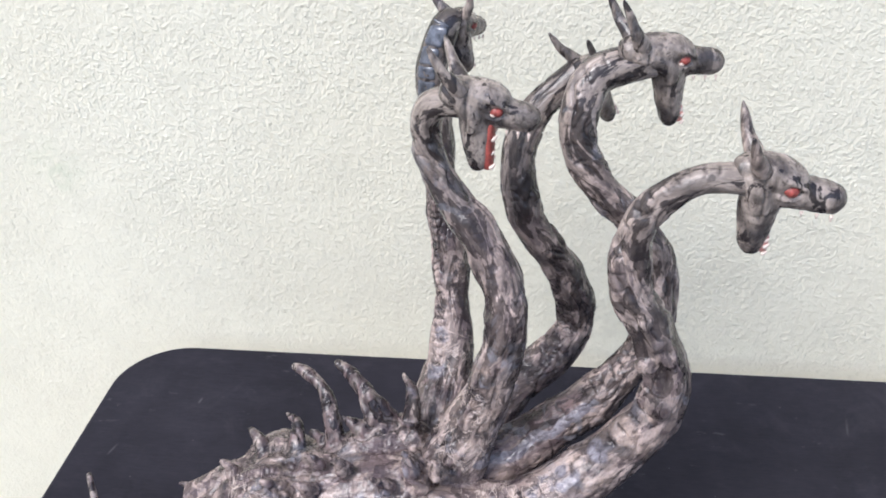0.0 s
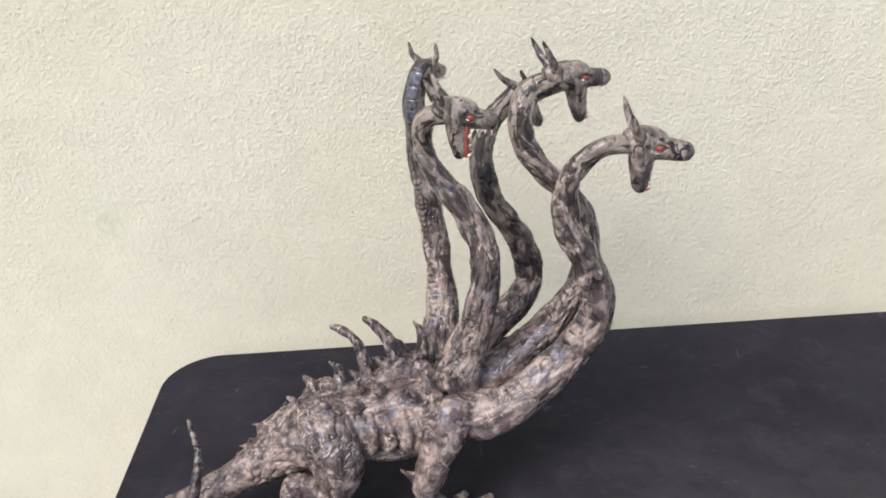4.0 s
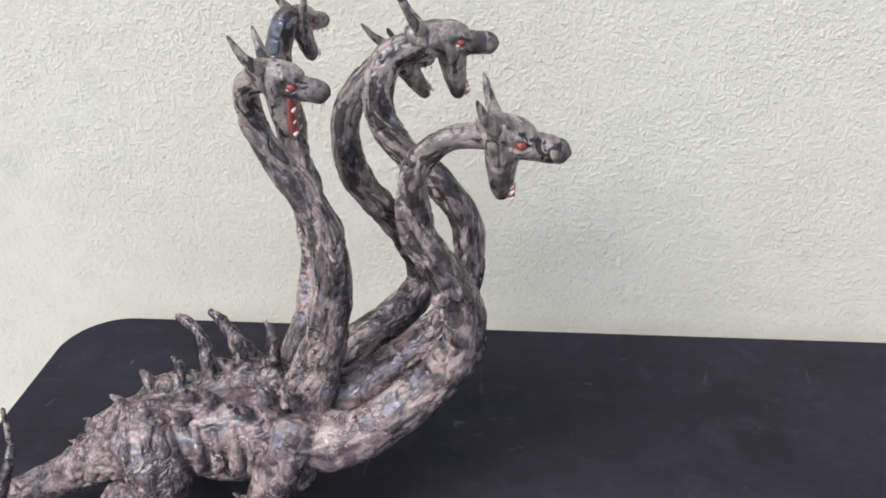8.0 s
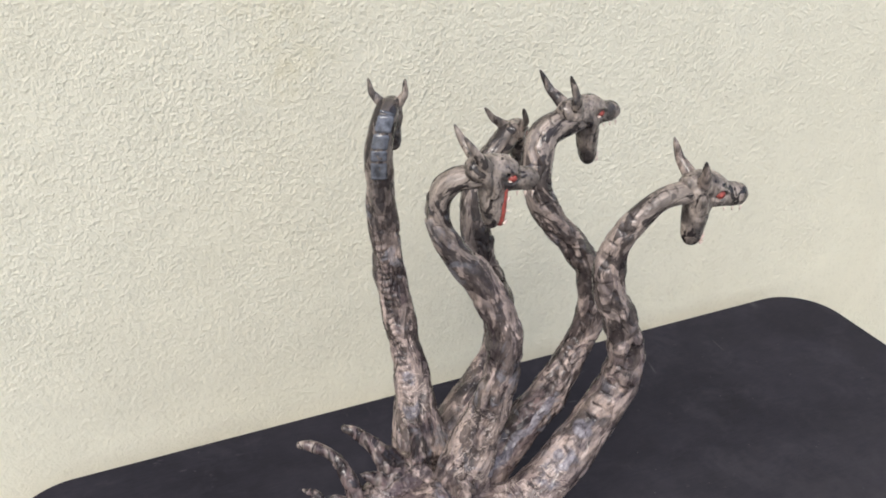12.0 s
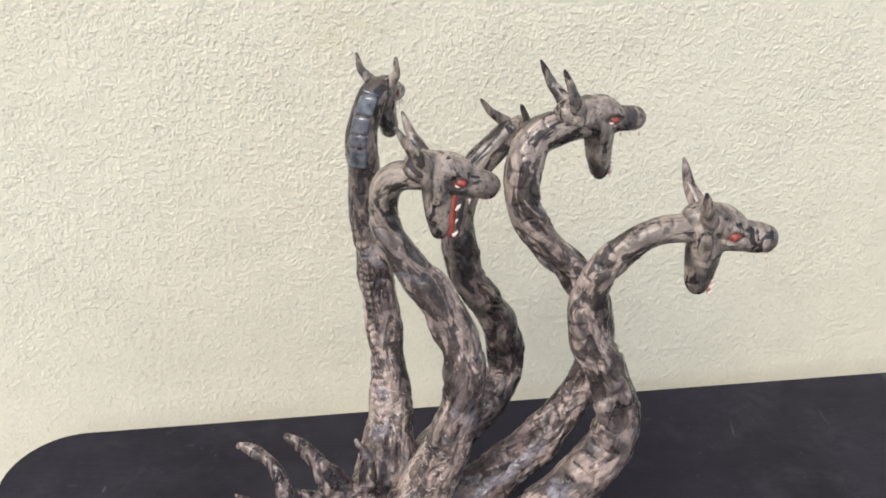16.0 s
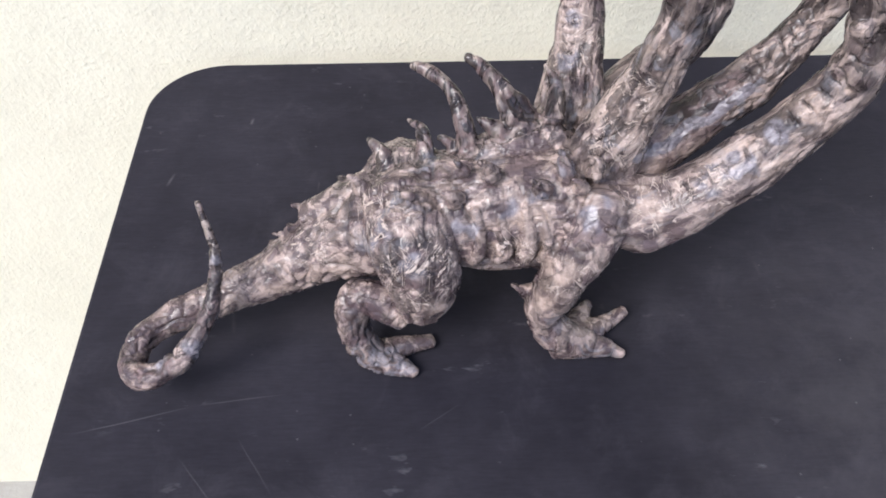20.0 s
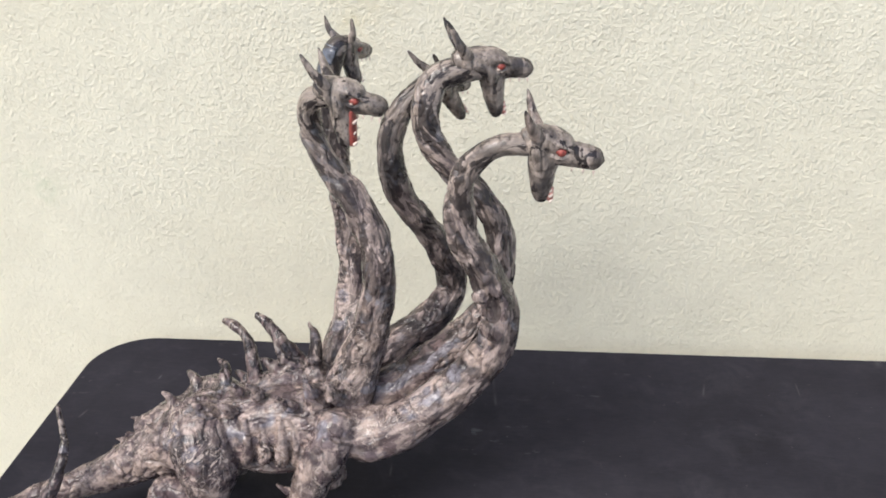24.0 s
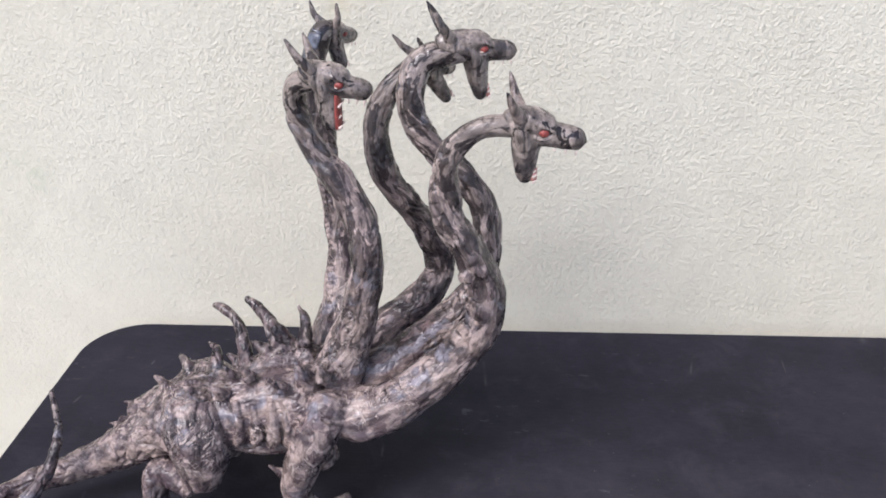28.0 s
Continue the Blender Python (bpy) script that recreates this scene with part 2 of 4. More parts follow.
def clay_material():
    """Pinkish stoneware with plum, black and blue-grey glazes brushed over it; the strand attribute runs along each limb."""
    m, nt, b = mat("glazed_clay", 0.38)
    at = nt.nodes.new("ShaderNodeAttribute")
    at.attribute_name = "strand"
    tone = nt.nodes.new("ShaderNodeAttribute")
    tone.attribute_name = "tone"
    cut = nt.nodes.new("ShaderNodeAttribute")
    cut.attribute_name = "cut"
    burr = nt.nodes.new("ShaderNodeAttribute")
    burr.attribute_name = "burr"
    pale, lilac, dusk = [nt.nodes.new("ShaderNodeAttribute") for _ in range(3)]
    pale.attribute_name, lilac.attribute_name, dusk.attribute_name = "pale", "lilac", "dusk"
    stretch = node(nt, "ShaderNodeMapping", Scale=(1.0, 1.0, 0.36))
    nt.links.new(at.outputs["Vector"], stretch.inputs["Vector"])
    sv = stretch.outputs["Vector"]
    fibre = node(nt, "ShaderNodeMapping", Scale=(1.0, 1.0, 0.14))
    nt.links.new(at.outputs["Vector"], fibre.inputs["Vector"])
    ov = coords(nt)
    soft = noise_tex(nt, sv, 80.0, 5, 0.58, 0.6)
    plum = noise_tex(nt, sv, 105.0, 6, 0.58, 0.9)
    black = noise_tex(nt, sv, 112.0, 6, 0.55, 0.9)
    blue = noise_tex(nt, ov, 48.0, 6, 0.58, 1.2)
    where = noise_tex(nt, ov, 15.0, 3)
    hair = noise_tex(nt, fibre.outputs["Vector"], 210.0, 5, 0.62)
    grain = noise_tex(nt, ov, 420.0, 4, 0.65)
    # worn, pinkish lower necks and body
    base = ramp(nt, soft, (0.34, (0.090, 0.071, 0.068)), (0.44, (0.250, 0.197, 0.180)), (0.55, (0.410, 0.318, 0.284)), (0.70, (0.580, 0.456, 0.402)))
    body = ramp(nt, tone.outputs["Fac"], (0.0, grey(0)), (0.2, grey(1)))
    broad = noise_tex(nt, ov, 74.0, 6, 0.60, 0.8)
    # the body took a thin dark wash all over
    base = mix(nt, mix(nt, body, (0.10, 0.10, 0.10), (0.0, 0.0, 0.0)), base, (0.0, 0.0, 0.0))
    base = mix(nt, mix(nt, body, ramp(nt, broad, (0.475, grey(0)), (0.53, grey(0.74))), ramp(nt, plum, (0.512, grey(0)), (0.545, grey(0.80)))), base, mix(nt, body, (0.075, 0.049, 0.058), (0.070, 0.046, 0.056)))
    # grey-brown heads and upper necks
    plain = ramp(nt, soft, (0.34, (0.085, 0.075, 0.068)), (0.45, (0.220, 0.183, 0.158)), (0.59, (0.365, 0.306, 0.264)))
    c = mix(nt, tone.outputs["Fac"], base, plain)
    less = nt.nodes.new("ShaderNodeMath")
    less.operation = "MULTIPLY"
    nt.links.new(tone.outputs["Fac"], less.inputs[0])
    less.inputs[1].default_value = 0.040
    thin = nt.nodes.new("ShaderNodeMath")
    thin.operation = "SUBTRACT"
    nt.links.new(black, thin.inputs[0])
    nt.links.new(less.outputs[0], thin.inputs[1])
    c = mix(nt, ramp(nt, pale.outputs["Fac"], (0.1, grey(0)), (0.8, grey(0.85))), c, ramp(nt, noise_tex(nt, ov, 130.0, 4, 0.6), (0.36, (0.240, 0.182, 0.153)), (0.62, (0.490, 0.380, 0.324))))
    c = mix(nt, ramp(nt, dusk.outputs["Fac"], (0.1, grey(0)), (0.8, grey(0.85))), c, ramp(nt, noise_tex(nt, ov, 110.0, 4, 0.6), (0.38, (0.042, 0.030, 0.036)), (0.64, (0.150, 0.100, 0.098))))
    ink = ramp(nt, thin.outputs[0], (0.476, grey(0)), (0.503, grey(0.97)))
    ink = mix(nt, 1.0, ink, ramp(nt, pale.outputs["Fac"], (0.1, grey(1)), (0.8, grey(0.22))), "MULTIPLY")
    c = mix(nt, mix(nt, 1.0, ink, ramp(nt, tone.outputs["Fac"], (0.0, grey(0.40)), (0.2, grey(0.72)), (1.0, grey(0.94))), "MULTIPLY"), c, (0.014, 0.011, 0.013))
    lowblue = mix(nt, 1.0, ramp(nt, blue, (0.555, grey(0)), (0.60, grey(0.8))), ramp(nt, where, (0.50, grey(0.0)), (0.62, grey(0.6))), "MULTIPLY")
    c = mix(nt, lowblue, c, mix(nt, tone.outputs["Fac"], (0.255, 0.258, 0.290), (0.110, 0.115, 0.132)))
    lowblue = mix(nt, 1.0, lowblue, ramp(nt, lilac.outputs["Fac"], (0.15, grey(0)), (0.6, grey(0.9))), "LIGHTEN")
    c = mix(nt, ramp(nt, lilac.outputs["Fac"], (0.15, grey(0)), (0.6, grey(0.9))), c, ramp(nt, noise_tex(nt, ov, 150.0, 4, 0.6), (0.38, (0.110, 0.100, 0.116)), (0.62, (0.265, 0.246, 0.270))))
    # flecks of wash caught in the tool marks
    fleck = noise_tex(nt, node_scaled(nt, at.outputs["Vector"], (1.0, 1.0, 0.5)), 330.0, 3, 0.6, 0.5)
    c = mix(nt, mix(nt, 1.0, ramp(nt, fleck, (0.57, grey(0)), (0.65, grey(0.6))), ramp(nt, tone.outputs["Fac"], (0.0, grey(0.35)), (0.2, grey(1))), "MULTIPLY"), c, (0.040, 0.030, 0.030))
    c = mix(nt, ramp(nt, fleck, (0.30, grey(0.25)), (0.38, grey(0))), c, mix(nt, tone.outputs["Fac"], (0.62, 0.50, 0.43), (0.34, 0.29, 0.255)))
    fibres = mix(nt, ramp(nt, tone.outputs["Fac"], (0.0, grey(0.35)), (0.2, grey(1))), grey(1.0), ramp(nt, hair, (0.36, grey(0.60)), (0.56, grey(1.08))))
    c = mix(nt, 1.0, c, fibres, "MULTIPLY")
    c = mix(nt, 1.0, c, ramp(nt, grain, (0.35, grey(0.88)), (0.65, grey(1.06))), "MULTIPLY")
    # scored cuts and dark glaze, plus the shade of creases laid into the colour
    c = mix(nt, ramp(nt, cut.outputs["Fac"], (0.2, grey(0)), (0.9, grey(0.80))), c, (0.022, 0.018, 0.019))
    # hair-thin needle scratches with raised burrs
    needle = None
    for turn, seed in ((22, 0.0), (58, 3.1), (-38, 7.7), (95, 11.3), (140, 17.9)):
        mp = node(nt, "ShaderNodeMapping", Location=(seed, seed, 0), Rotation=(0, radians(turn), 0), Scale=(1 / 20, 1 / 55, 1 / 230))
        mp.vector_type = "TEXTURE"
        nt.links.new(ov, mp.inputs["Vector"])
        way = noise_tex(nt, mp.outputs["Vector"], 1.0, 2, 0.4)
        line = ramp(nt, way, (0.480, grey(0)), (0.500, grey(1)), (0.520, grey(0)))
        line = mix(nt, 1.0, line, ramp(nt, noise_tex(nt, node_scaled(nt, ov, (1, 1, 1 + seed * 0.01)), 85.0 + seed, 2), (0.51, grey(0)), (0.56, grey(1))), "MULTIPLY")
        needle = line if needle is None else mix(nt, 1.0, needle, line, "LIGHTEN")
    needle = mix(nt, 1.0, needle, burr.outputs["Fac"], "MULTIPLY")
    c = mix(nt, ramp(nt, needle, (0.1, grey(0)), (0.7, grey(0.8))), c, (0.58, 0.48, 0.42))
    nt.links.new(c, b.inputs["Base Color"])
    r = ramp(nt, black, (0.42, grey(0.42)), (0.52, grey(0.22)))
    r = mix(nt, lowblue, r, grey(0.2))
    nt.links.new(r, b.inputs["Roughness"])
    nt.links.new(ramp(nt, tone.outputs["Fac"], (0.2, grey(0.10)), (0.9, grey(0.18))), b.inputs["Coat Weight"])
    b.inputs["Coat Roughness"].default_value = 0.12
    b.inputs["Specular IOR Level"].default_value = 0.36
    n1 = bump(nt, b, hair, 0.45, 0.0010)
    n2 = bump(nt, b, grain, 0.3, 0.0006, n1)
    # flats pressed by finger and knife
    dab = node(nt, "ShaderNodeTexVoronoi", Scale=135.0, Randomness=1.0)
    nt.links.new(mix(nt, 0.012, node_scaled(nt, at.outputs["Vector"], (1.0, 1.0, 0.55)), noise_tex(nt, ov, 70.0, 3), "ADD"), dab.inputs["Vector"])
    press = mix(nt, 1.0, ramp(nt, dab.outputs["Distance"], (0.1, grey(1)), (0.75, grey(0))), ramp(nt, tone.outputs["Fac"], (0.0, grey(0.25)), (0.2, grey(0.9)), (0.9, grey(0.25))), "MULTIPLY")
    n3 = bump(nt, b, press, 0.5, 0.0030, n2)
    bump(nt, b, needle, 0.6, 0.0008, n3)
    return m


def simple(name, colour, rough, grain=120.0, vary=0.25):
    m, nt, b = mat(name, rough)
    n = noise_tex(nt, coords(nt), grain, 4)
    lo = tuple(c * (1 - vary) for c in colour)
    hi = tuple(c * (1 + vary) for c in colour)
    nt.links.new(ramp(nt, n, (0.3, lo), (0.7, hi)), b.inputs["Base Color"])
    bump(nt, b, n, 0.2, 0.0008)
    return m


RENDER, BOARD, GROUND, CLAY = render_material(), table_material(), ground_material(), clay_material()
PINK = simple("pink_glaze", (0.62, 0.30, 0.25), 0.3, 300.0, 0.3)
RED = simple("red_glaze", (0.28, 0.062, 0.050), 0.40, 420.0, 0.55)
TOOTH = simple("white_glaze", (0.66, 0.54, 0.47), 0.3, 300.0, 0.1)
SLATE = simple("slate_glaze", (0.088, 0.094, 0.112), 0.13, 200.0, 0.6)
STEEL = simple("black_steel", (0.02, 0.02, 0.021), 0.45)


# ---- mesh helpers ----
def mesh_object(name, verts, faces, material, parent=None, smooth=True):
    me = bpy.data.meshes.new(name)
    me.from_pydata([tuple(v) for v in verts], [], faces)
    me.materials.append(material)
    if smooth:
        me.polygons.foreach_set("use_smooth", [True] * len(me.polygons))
    me.update()
    ob = new(name, me)
    ob.parent = parent
    return ob


def box(name, lo, hi, material, parent=None, bevel=0.0):
    bm = bmesh.new()
    bmesh.ops.create_cube(bm, size=1)
    for v in bm.verts:
        v.co = Vector([(a + b) / 2 + c * (b - a) for a, b, c in zip(lo, hi, v.co)])
    if bevel:
        bmesh.ops.bevel(bm, geom=bm.edges[:], offset=bevel, segments=2, affect="EDGES")
    me = bpy.data.meshes.new(name)
    bm.to_mesh(me)
    bm.free()
    me.materials.append(material)
    ob = new(name, me)
    ob.parent = parent
    return ob


# ---- setting ----
ground = box("ground", (-60, -60, -0.4), (60, 60, FLOOR), GROUND)
tagged(ground, "grey worn concrete ground at the foot of the wall", "ground", kind="structure")
wall = box("wall_north", (-4.0, WALL_Y, FLOOR), (4.0, WALL_Y + 0.25, 3.0), RENDER)
tagged(wall, "cream painted rough-cast render wall", "wall", kind="structure")


def table_top(x0, x1, y0, y1, r, thick):
    """A board with rounded corners and a softened rim."""
    def ring(inset, z):
        out = []
        for cx, cy, a0 in ((x1 - r, y1 - r, 0), (x0 + r, y1 - r, 90), (x0 + r, y0 + r, 180), (x1 - r, y0 + r, 270)):
            for k in range(17):
                a = radians(a0 + 90 * k / 16)
                out.append((cx + (r - inset) * math.cos(a), cy + (r - inset) * math.sin(a), z))
        return out
    rings = [ring(0.004, TOP - thick), ring(0.0, TOP - thick + 0.004), ring(0.0, TOP - 0.003), ring(0.001, TOP - 0.001), ring(0.003, TOP)]
    n = len(rings[0])
    verts = [v for rr in rings for v in rr]
    faces = [(k * n + i, k * n + (i + 1) % n, (k + 1) * n + (i + 1) % n, (k + 1) * n + i) for k in range(len(rings) - 1) for i in range(n)]
    faces += [tuple(range((len(rings) - 1) * n, len(rings) * n)), tuple(reversed(range(n)))]
    return verts, faces


table = new("table")
tagged(table, "black board table with rounded corners standing against the wall", "table")
TX0, TX1, TY0, TY1 = -0.3462, 0.604, -0.62, 0.001
tv, tf = table_top(TX0, TX1, TY0, TY1, 0.064, 0.022)
mesh_object("tabletop", tv, tf, BOARD, table, smooth=False)
for lx in (TX0 + 0.09, TX1 - 0.09):
    for ly in (TY0 + 0.08, TY1 - 0.08):
        box("leg", (lx - 0.016, ly - 0.016, FLOOR), (lx + 0.016, ly + 0.016, TOP - 0.022), STEEL, table, 0.002)


# ---- the sculpture ----
def spline(ctrl, n=8):
    """Catmull-Rom through rows of numbers."""
    c = np.asarray(ctrl, float)
    p = np.vstack([2 * c[0] - c[1], c, 2 * c[-1] - c[-2]])
    u = np.linspace(0, 1, n, endpoint=False)[:, None]
    out = []
    for i in range(len(c) - 1):
        a, b, d, e = p[i:i + 4]
        out.append(0.5 * (2 * b + (d - a) * u + (2 * a - 5 * b + 4 * d - e) * u * u + (3 * b - 3 * d + e - a) * u ** 3))
    return np.vstack(out + [c[-1:]])


class Clay:
    """Collects closed sweeps into one mesh."""

    def __init__(self):
        self.verts, self.faces = [], []

    def sweep(self, ctrl, n=8, around=20, side=None):
        """Rows of x, y, z, r or x, y, z, across, deep; side: the way that 'across' points."""
        s = spline(ctrl, n)
        pts = s[:, :3]
        ra, rb = s[:, 3], s[:, 4] if s.shape[1] > 4 else s[:, 3]
        tan = np.gradient(pts, axis=0)
        tan /= np.linalg.norm(tan, axis=1)[:, None] + 1e-12
        ref = np.array(side if side is not None else (0.1, 1.0, 0.2), float)
        start = len(self.verts)
        for i in range(len(pts)):
            u = ref - tan[i] * (ref @ tan[i])
            u /= np.linalg.norm(u) + 1e-12
            if side is None:
                ref = u
            w = np.cross(tan[i], u)
            for k in range(around):
                a = 2 * math.pi * k / around
                self.verts.append(pts[i] + max(ra[i], 0.0003) * math.cos(a) * u + max(rb[i], 0.0003) * math.sin(a) * w)
        m = len(pts)
        for i in range(m - 1):
            for k in range(around):
                k2 = (k + 1) % around
                self.faces.append((start + i * around + k, start + i * around + k2, start + (i + 1) * around + k2, start + (i + 1) * around + k))
        for i, flip in ((0, True), (m - 1, False)):
            tip = len(self.verts)
            back = tan[i] * (-1 if flip else 1) * min(ra[i], rb[i]) * 0.6
            self.verts.append(pts[i] + back)
            for k in range(around):
                a, b = start + i * around + k, start + i * around + (k + 1) % around
                self.faces.append((b, a, tip) if flip else (a, b, tip))
        return pts

    def ball(self, c, r, m=None):
        """An ellipsoid with half-axes r, turned by m."""
        start, rows, cols = len(self.verts), 8, 14
        m = m or Matrix.Identity(3)
        c = Vector(c)
        for i in range(1, rows):
            for k in range(cols):
                a, b = math.pi * i / rows, 2 * math.pi * k / cols
                self.verts.append(np.array(c + m @ Vector((r[0] * math.sin(a) * math.cos(b), r[1] * math.sin(a) * math.sin(b), r[2] * math.cos(a)))))
        n0, n1 = len(self.verts), len(self.verts) + 1
        self.verts += [np.array(c + m @ Vector((0, 0, r[2]))), np.array(c - m @ Vector((0, 0, r[2])))]
        for k in range(cols):
            k2 = (k + 1) % cols
            self.faces.append((n0, start + k, start + k2))
            self.faces.append((n1, start + (rows - 2) * cols + k2, start + (rows - 2) * cols + k))
            for i in range(rows - 2):
                self.faces.append((start + i * cols + k, start + (i + 1) * cols + k, start + (i + 1) * cols + k2, start + i * cols + k2))

    def mesh(self, voxel=0.0, smooth=0):
        """Verts and polygons, fused on a voxel grid when a size is given."""
        if not voxel:
            return np.array(self.verts), self.faces
        me = bpy.data.meshes.new("lump")
        me.from_pydata([tuple(v) for v in self.verts], [], self.faces)
        ob = new("lump", me)
        re = ob.modifiers.new("fuse", "REMESH")
        re.mode, re.voxel_size = "VOXEL", voxel
        if smooth:
            sm = ob.modifiers.new("soften", "SMOOTH")
            sm.factor, sm.iterations = 0.5, smooth
        dg = bpy.context.evaluated_depsgraph_get()
        dg.update()
        ev = ob.evaluated_get(dg).to_mesh()
        co = np.empty(len(ev.vertices) * 3)
        ev.vertices.foreach_get("co", co)
        faces = [tuple(p.vertices) for p in ev.polygons]
        ob.evaluated_get(dg).to_mesh_clear()
        bpy.data.objects.remove(ob)
        bpy.data.meshes.remove(me)
        return co.reshape(-1, 3), faces


# Necks from the head down to the shoulders: x, y, z, r.
NECK_A = [(-.0155, -.1480, 1.1325, .0070), (-.0212, -.1550, 1.1265, .0092), (-.0272, -.1582, 1.1080, .0098), (-.0283, -.1585, 1.0930, .0102), (-.0271, -.1578, 1.0567, .0110), (-.0242, -.1576, 1.0209, .0117), (-.0189, -.1596, .9871, .0123), (-.0167, -.1679, .9551, .0123), (-.0146, -.1813, .9247, .0132), (-.0168, -.1980, .8938, .0175), (-.0220, -.2220, .8680, .0240)]
NECK_B = [(.0005, -.2690, 1.1245, .0074), (-.0165, -.2605, 1.1205, .0080), (-.0226, -.2520, 1.1036, .0082), (-.0190, -.2493, 1.0814, .0088), (-.0057, -.2520, 1.0585, .0100), (.0109, -.2569, 1.0357, .0115), (.0214, -.2616, 1.0087, .0122), (.0235, -.2647, .9789, .0125), (.0169, -.2637, .9488, .0135), (.0061, -.2615, .9130, .0170), (-.0085, -.2630, .8735, .0225)]
NECK_C = [(0.0620, -0.1870, 1.1150, 0.0086), (0.0360, -0.1966, 1.0920, 0.0093), (0.0265, -0.2034, 1.0642, 0.0097), (0.0312, -0.2046, 1.0328, 0.0104), (0.0449, -0.1946, 1.0027, 0.0109), (0.0594, -0.1822, 0.9725, 0.0120), (0.0693, -0.1712, 0.9440, 0.0125), (0.0696, -0.1686, 0.9183, 0.0130), (0.0545, -0.1790, 0.8985, 0.0146), (0.0315, -0.1905, 0.8850, 0.0160), (0.0030, -0.2140, 0.8650, 0.0208)]
NECK_D = [(.0960, -.2200, 1.1330, .0098), (.0680, -.2250, 1.1250, .0104), (.0587, -.2315, 1.1070, .0098), (.0604, -.2345, 1.0855, .0093), (.0750, -.2330, 1.0610, .0100), (.0965, -.2300, 1.0365, .0106), (.1115, -.2290, 1.0121, .0105), (.1152, -.2320, .9860, .0105), (.1125, -.2320, .9620, .0107), (.1040, -.2290, .9390, .0116), (.0915, -.2320, .9200, .0130), (.0755, -.2370, .9060, .0148), (.0580, -.2390, .8910, .0160), (.0380, -.2410, .8740, .0180), (.0050, -.2520, .8570, .0227)]
NECK_E = [(.1370, -.3000, 1.1030, .0080), (.1150, -.3005, 1.1025, .0074), (.1000, -.2990, 1.0935, .0076), (.0905, -.2960, 1.0800, .0082), (.0868, -.2910, 1.0630, .0096), (.0866, -.2890, 1.0470, .0106), (.0905, -.2885, 1.0290, .0108), (.0990, -.2872, 1.0110, .0114), (.1090, -.2840, .9885, .0124), (.1150, -.2815, .9660, .0137), (.1145, -.2785, .9455, .0144), (.1055, -.2765, .9235, .0156), (.0890, -.2780, .9020, .0166), (.0690, -.2830, .8850, .0178), (.0480, -.2865, .8690, .0190), (.0260, -.2880, .8570, .0203), (-.0080, -.2850, .8550, .0206)]
# Back: tail tip, curl, rump, shoulders.
BACK = [(-0.2437, -0.2857, 0.8678, 0.0017), (-0.2365, -0.3023, 0.8378, 0.0034), (-0.2408, -0.3223, 0.8167, 0.0049), (-0.2526, -0.3381, 0.8004, 0.0063), (-0.2688, -0.3476, 0.7885, 0.0074), (-0.286, -0.3476, 0.7827, 0.0081), (-0.2926, -0.3367, 0.7812, 0.0084), (-0.2871, -0.3201, 0.7842, 0.0089), (-0.2673, -0.3049, 0.7877, 0.01), (-0.2369, -0.2916, 0.7925, 0.0128), (-0.2019, -0.2823, 0.8045, 0.0174), (-0.1646, -0.2741, 0.8218, 0.0261), (-0.1215, -0.2736, 0.8396, 0.035), (-0.0738, -0.2755, 0.8506, 0.0325), (-0.0247, -0.2755, 0.8576, 0.031)]
NECKS = [NECK_A, NECK_B, NECK_C, NECK_D, NECK_E]
STRANDS = NECKS + [BACK]

SPIKES = [
    [(-.0863, -.2620, .8640, .0078), (-.0878, -.2500, .8891, .0053), (-.0968, -.2350, .9067, .0040), (-.1098, -.2270, .9143, .0028), (-.1180, -.2235, .9151, .0012)],
    [(-.0538, -.2520, .8830, .0085), (-.0642, -.2440, .9049, .0056), (-.0741, -.2360, .9192, .0038), (-.0860, -.2315, .9264, .0012)],
    [(-.1104, -.2660, .8620, .0070), (-.1117, -.2550, .8786, .0048), (-.1148, -.2460, .8850, .0034), (-.1218, -.2400, .8883, .0012)],
    [(-.1325, -.2640, .8580, .0075), (-.1361, -.2550, .8724, .0048), (-.1453, -.2475, .8799, .0012)],
    [(-.1562, -.2660, .8450, .0069), (-.1603, -.2600, .8544, .0043), (-.1643, -.2565, .8578, .0013)],
    [(-.0368, -.2500, .8940, .0066), (-.0353, -.2430, .9138, .0046), (-.0416, -.2360, .9237, .0012)],
    [(-.0480, -.2480, .8880, .0066), (-.0530, -.2450, .9010, .0046), (-.0600, -.2430, .9085, .0012)],
    [(-.0600, -.2560, .8850, .0058), (-.0724, -.2520, .8927, .0036), (-.0807, -.2500, .8967, .0012)],
    [(-.0905, -.2550, .8720, .0048), (-.0989, -.2520, .8815, .0030), (-.1038, -.2500, .8820, .0012)],
    [(-.1200, -.2500, .8680, .0045), (-.1273, -.2480, .8745, .0013)],
]
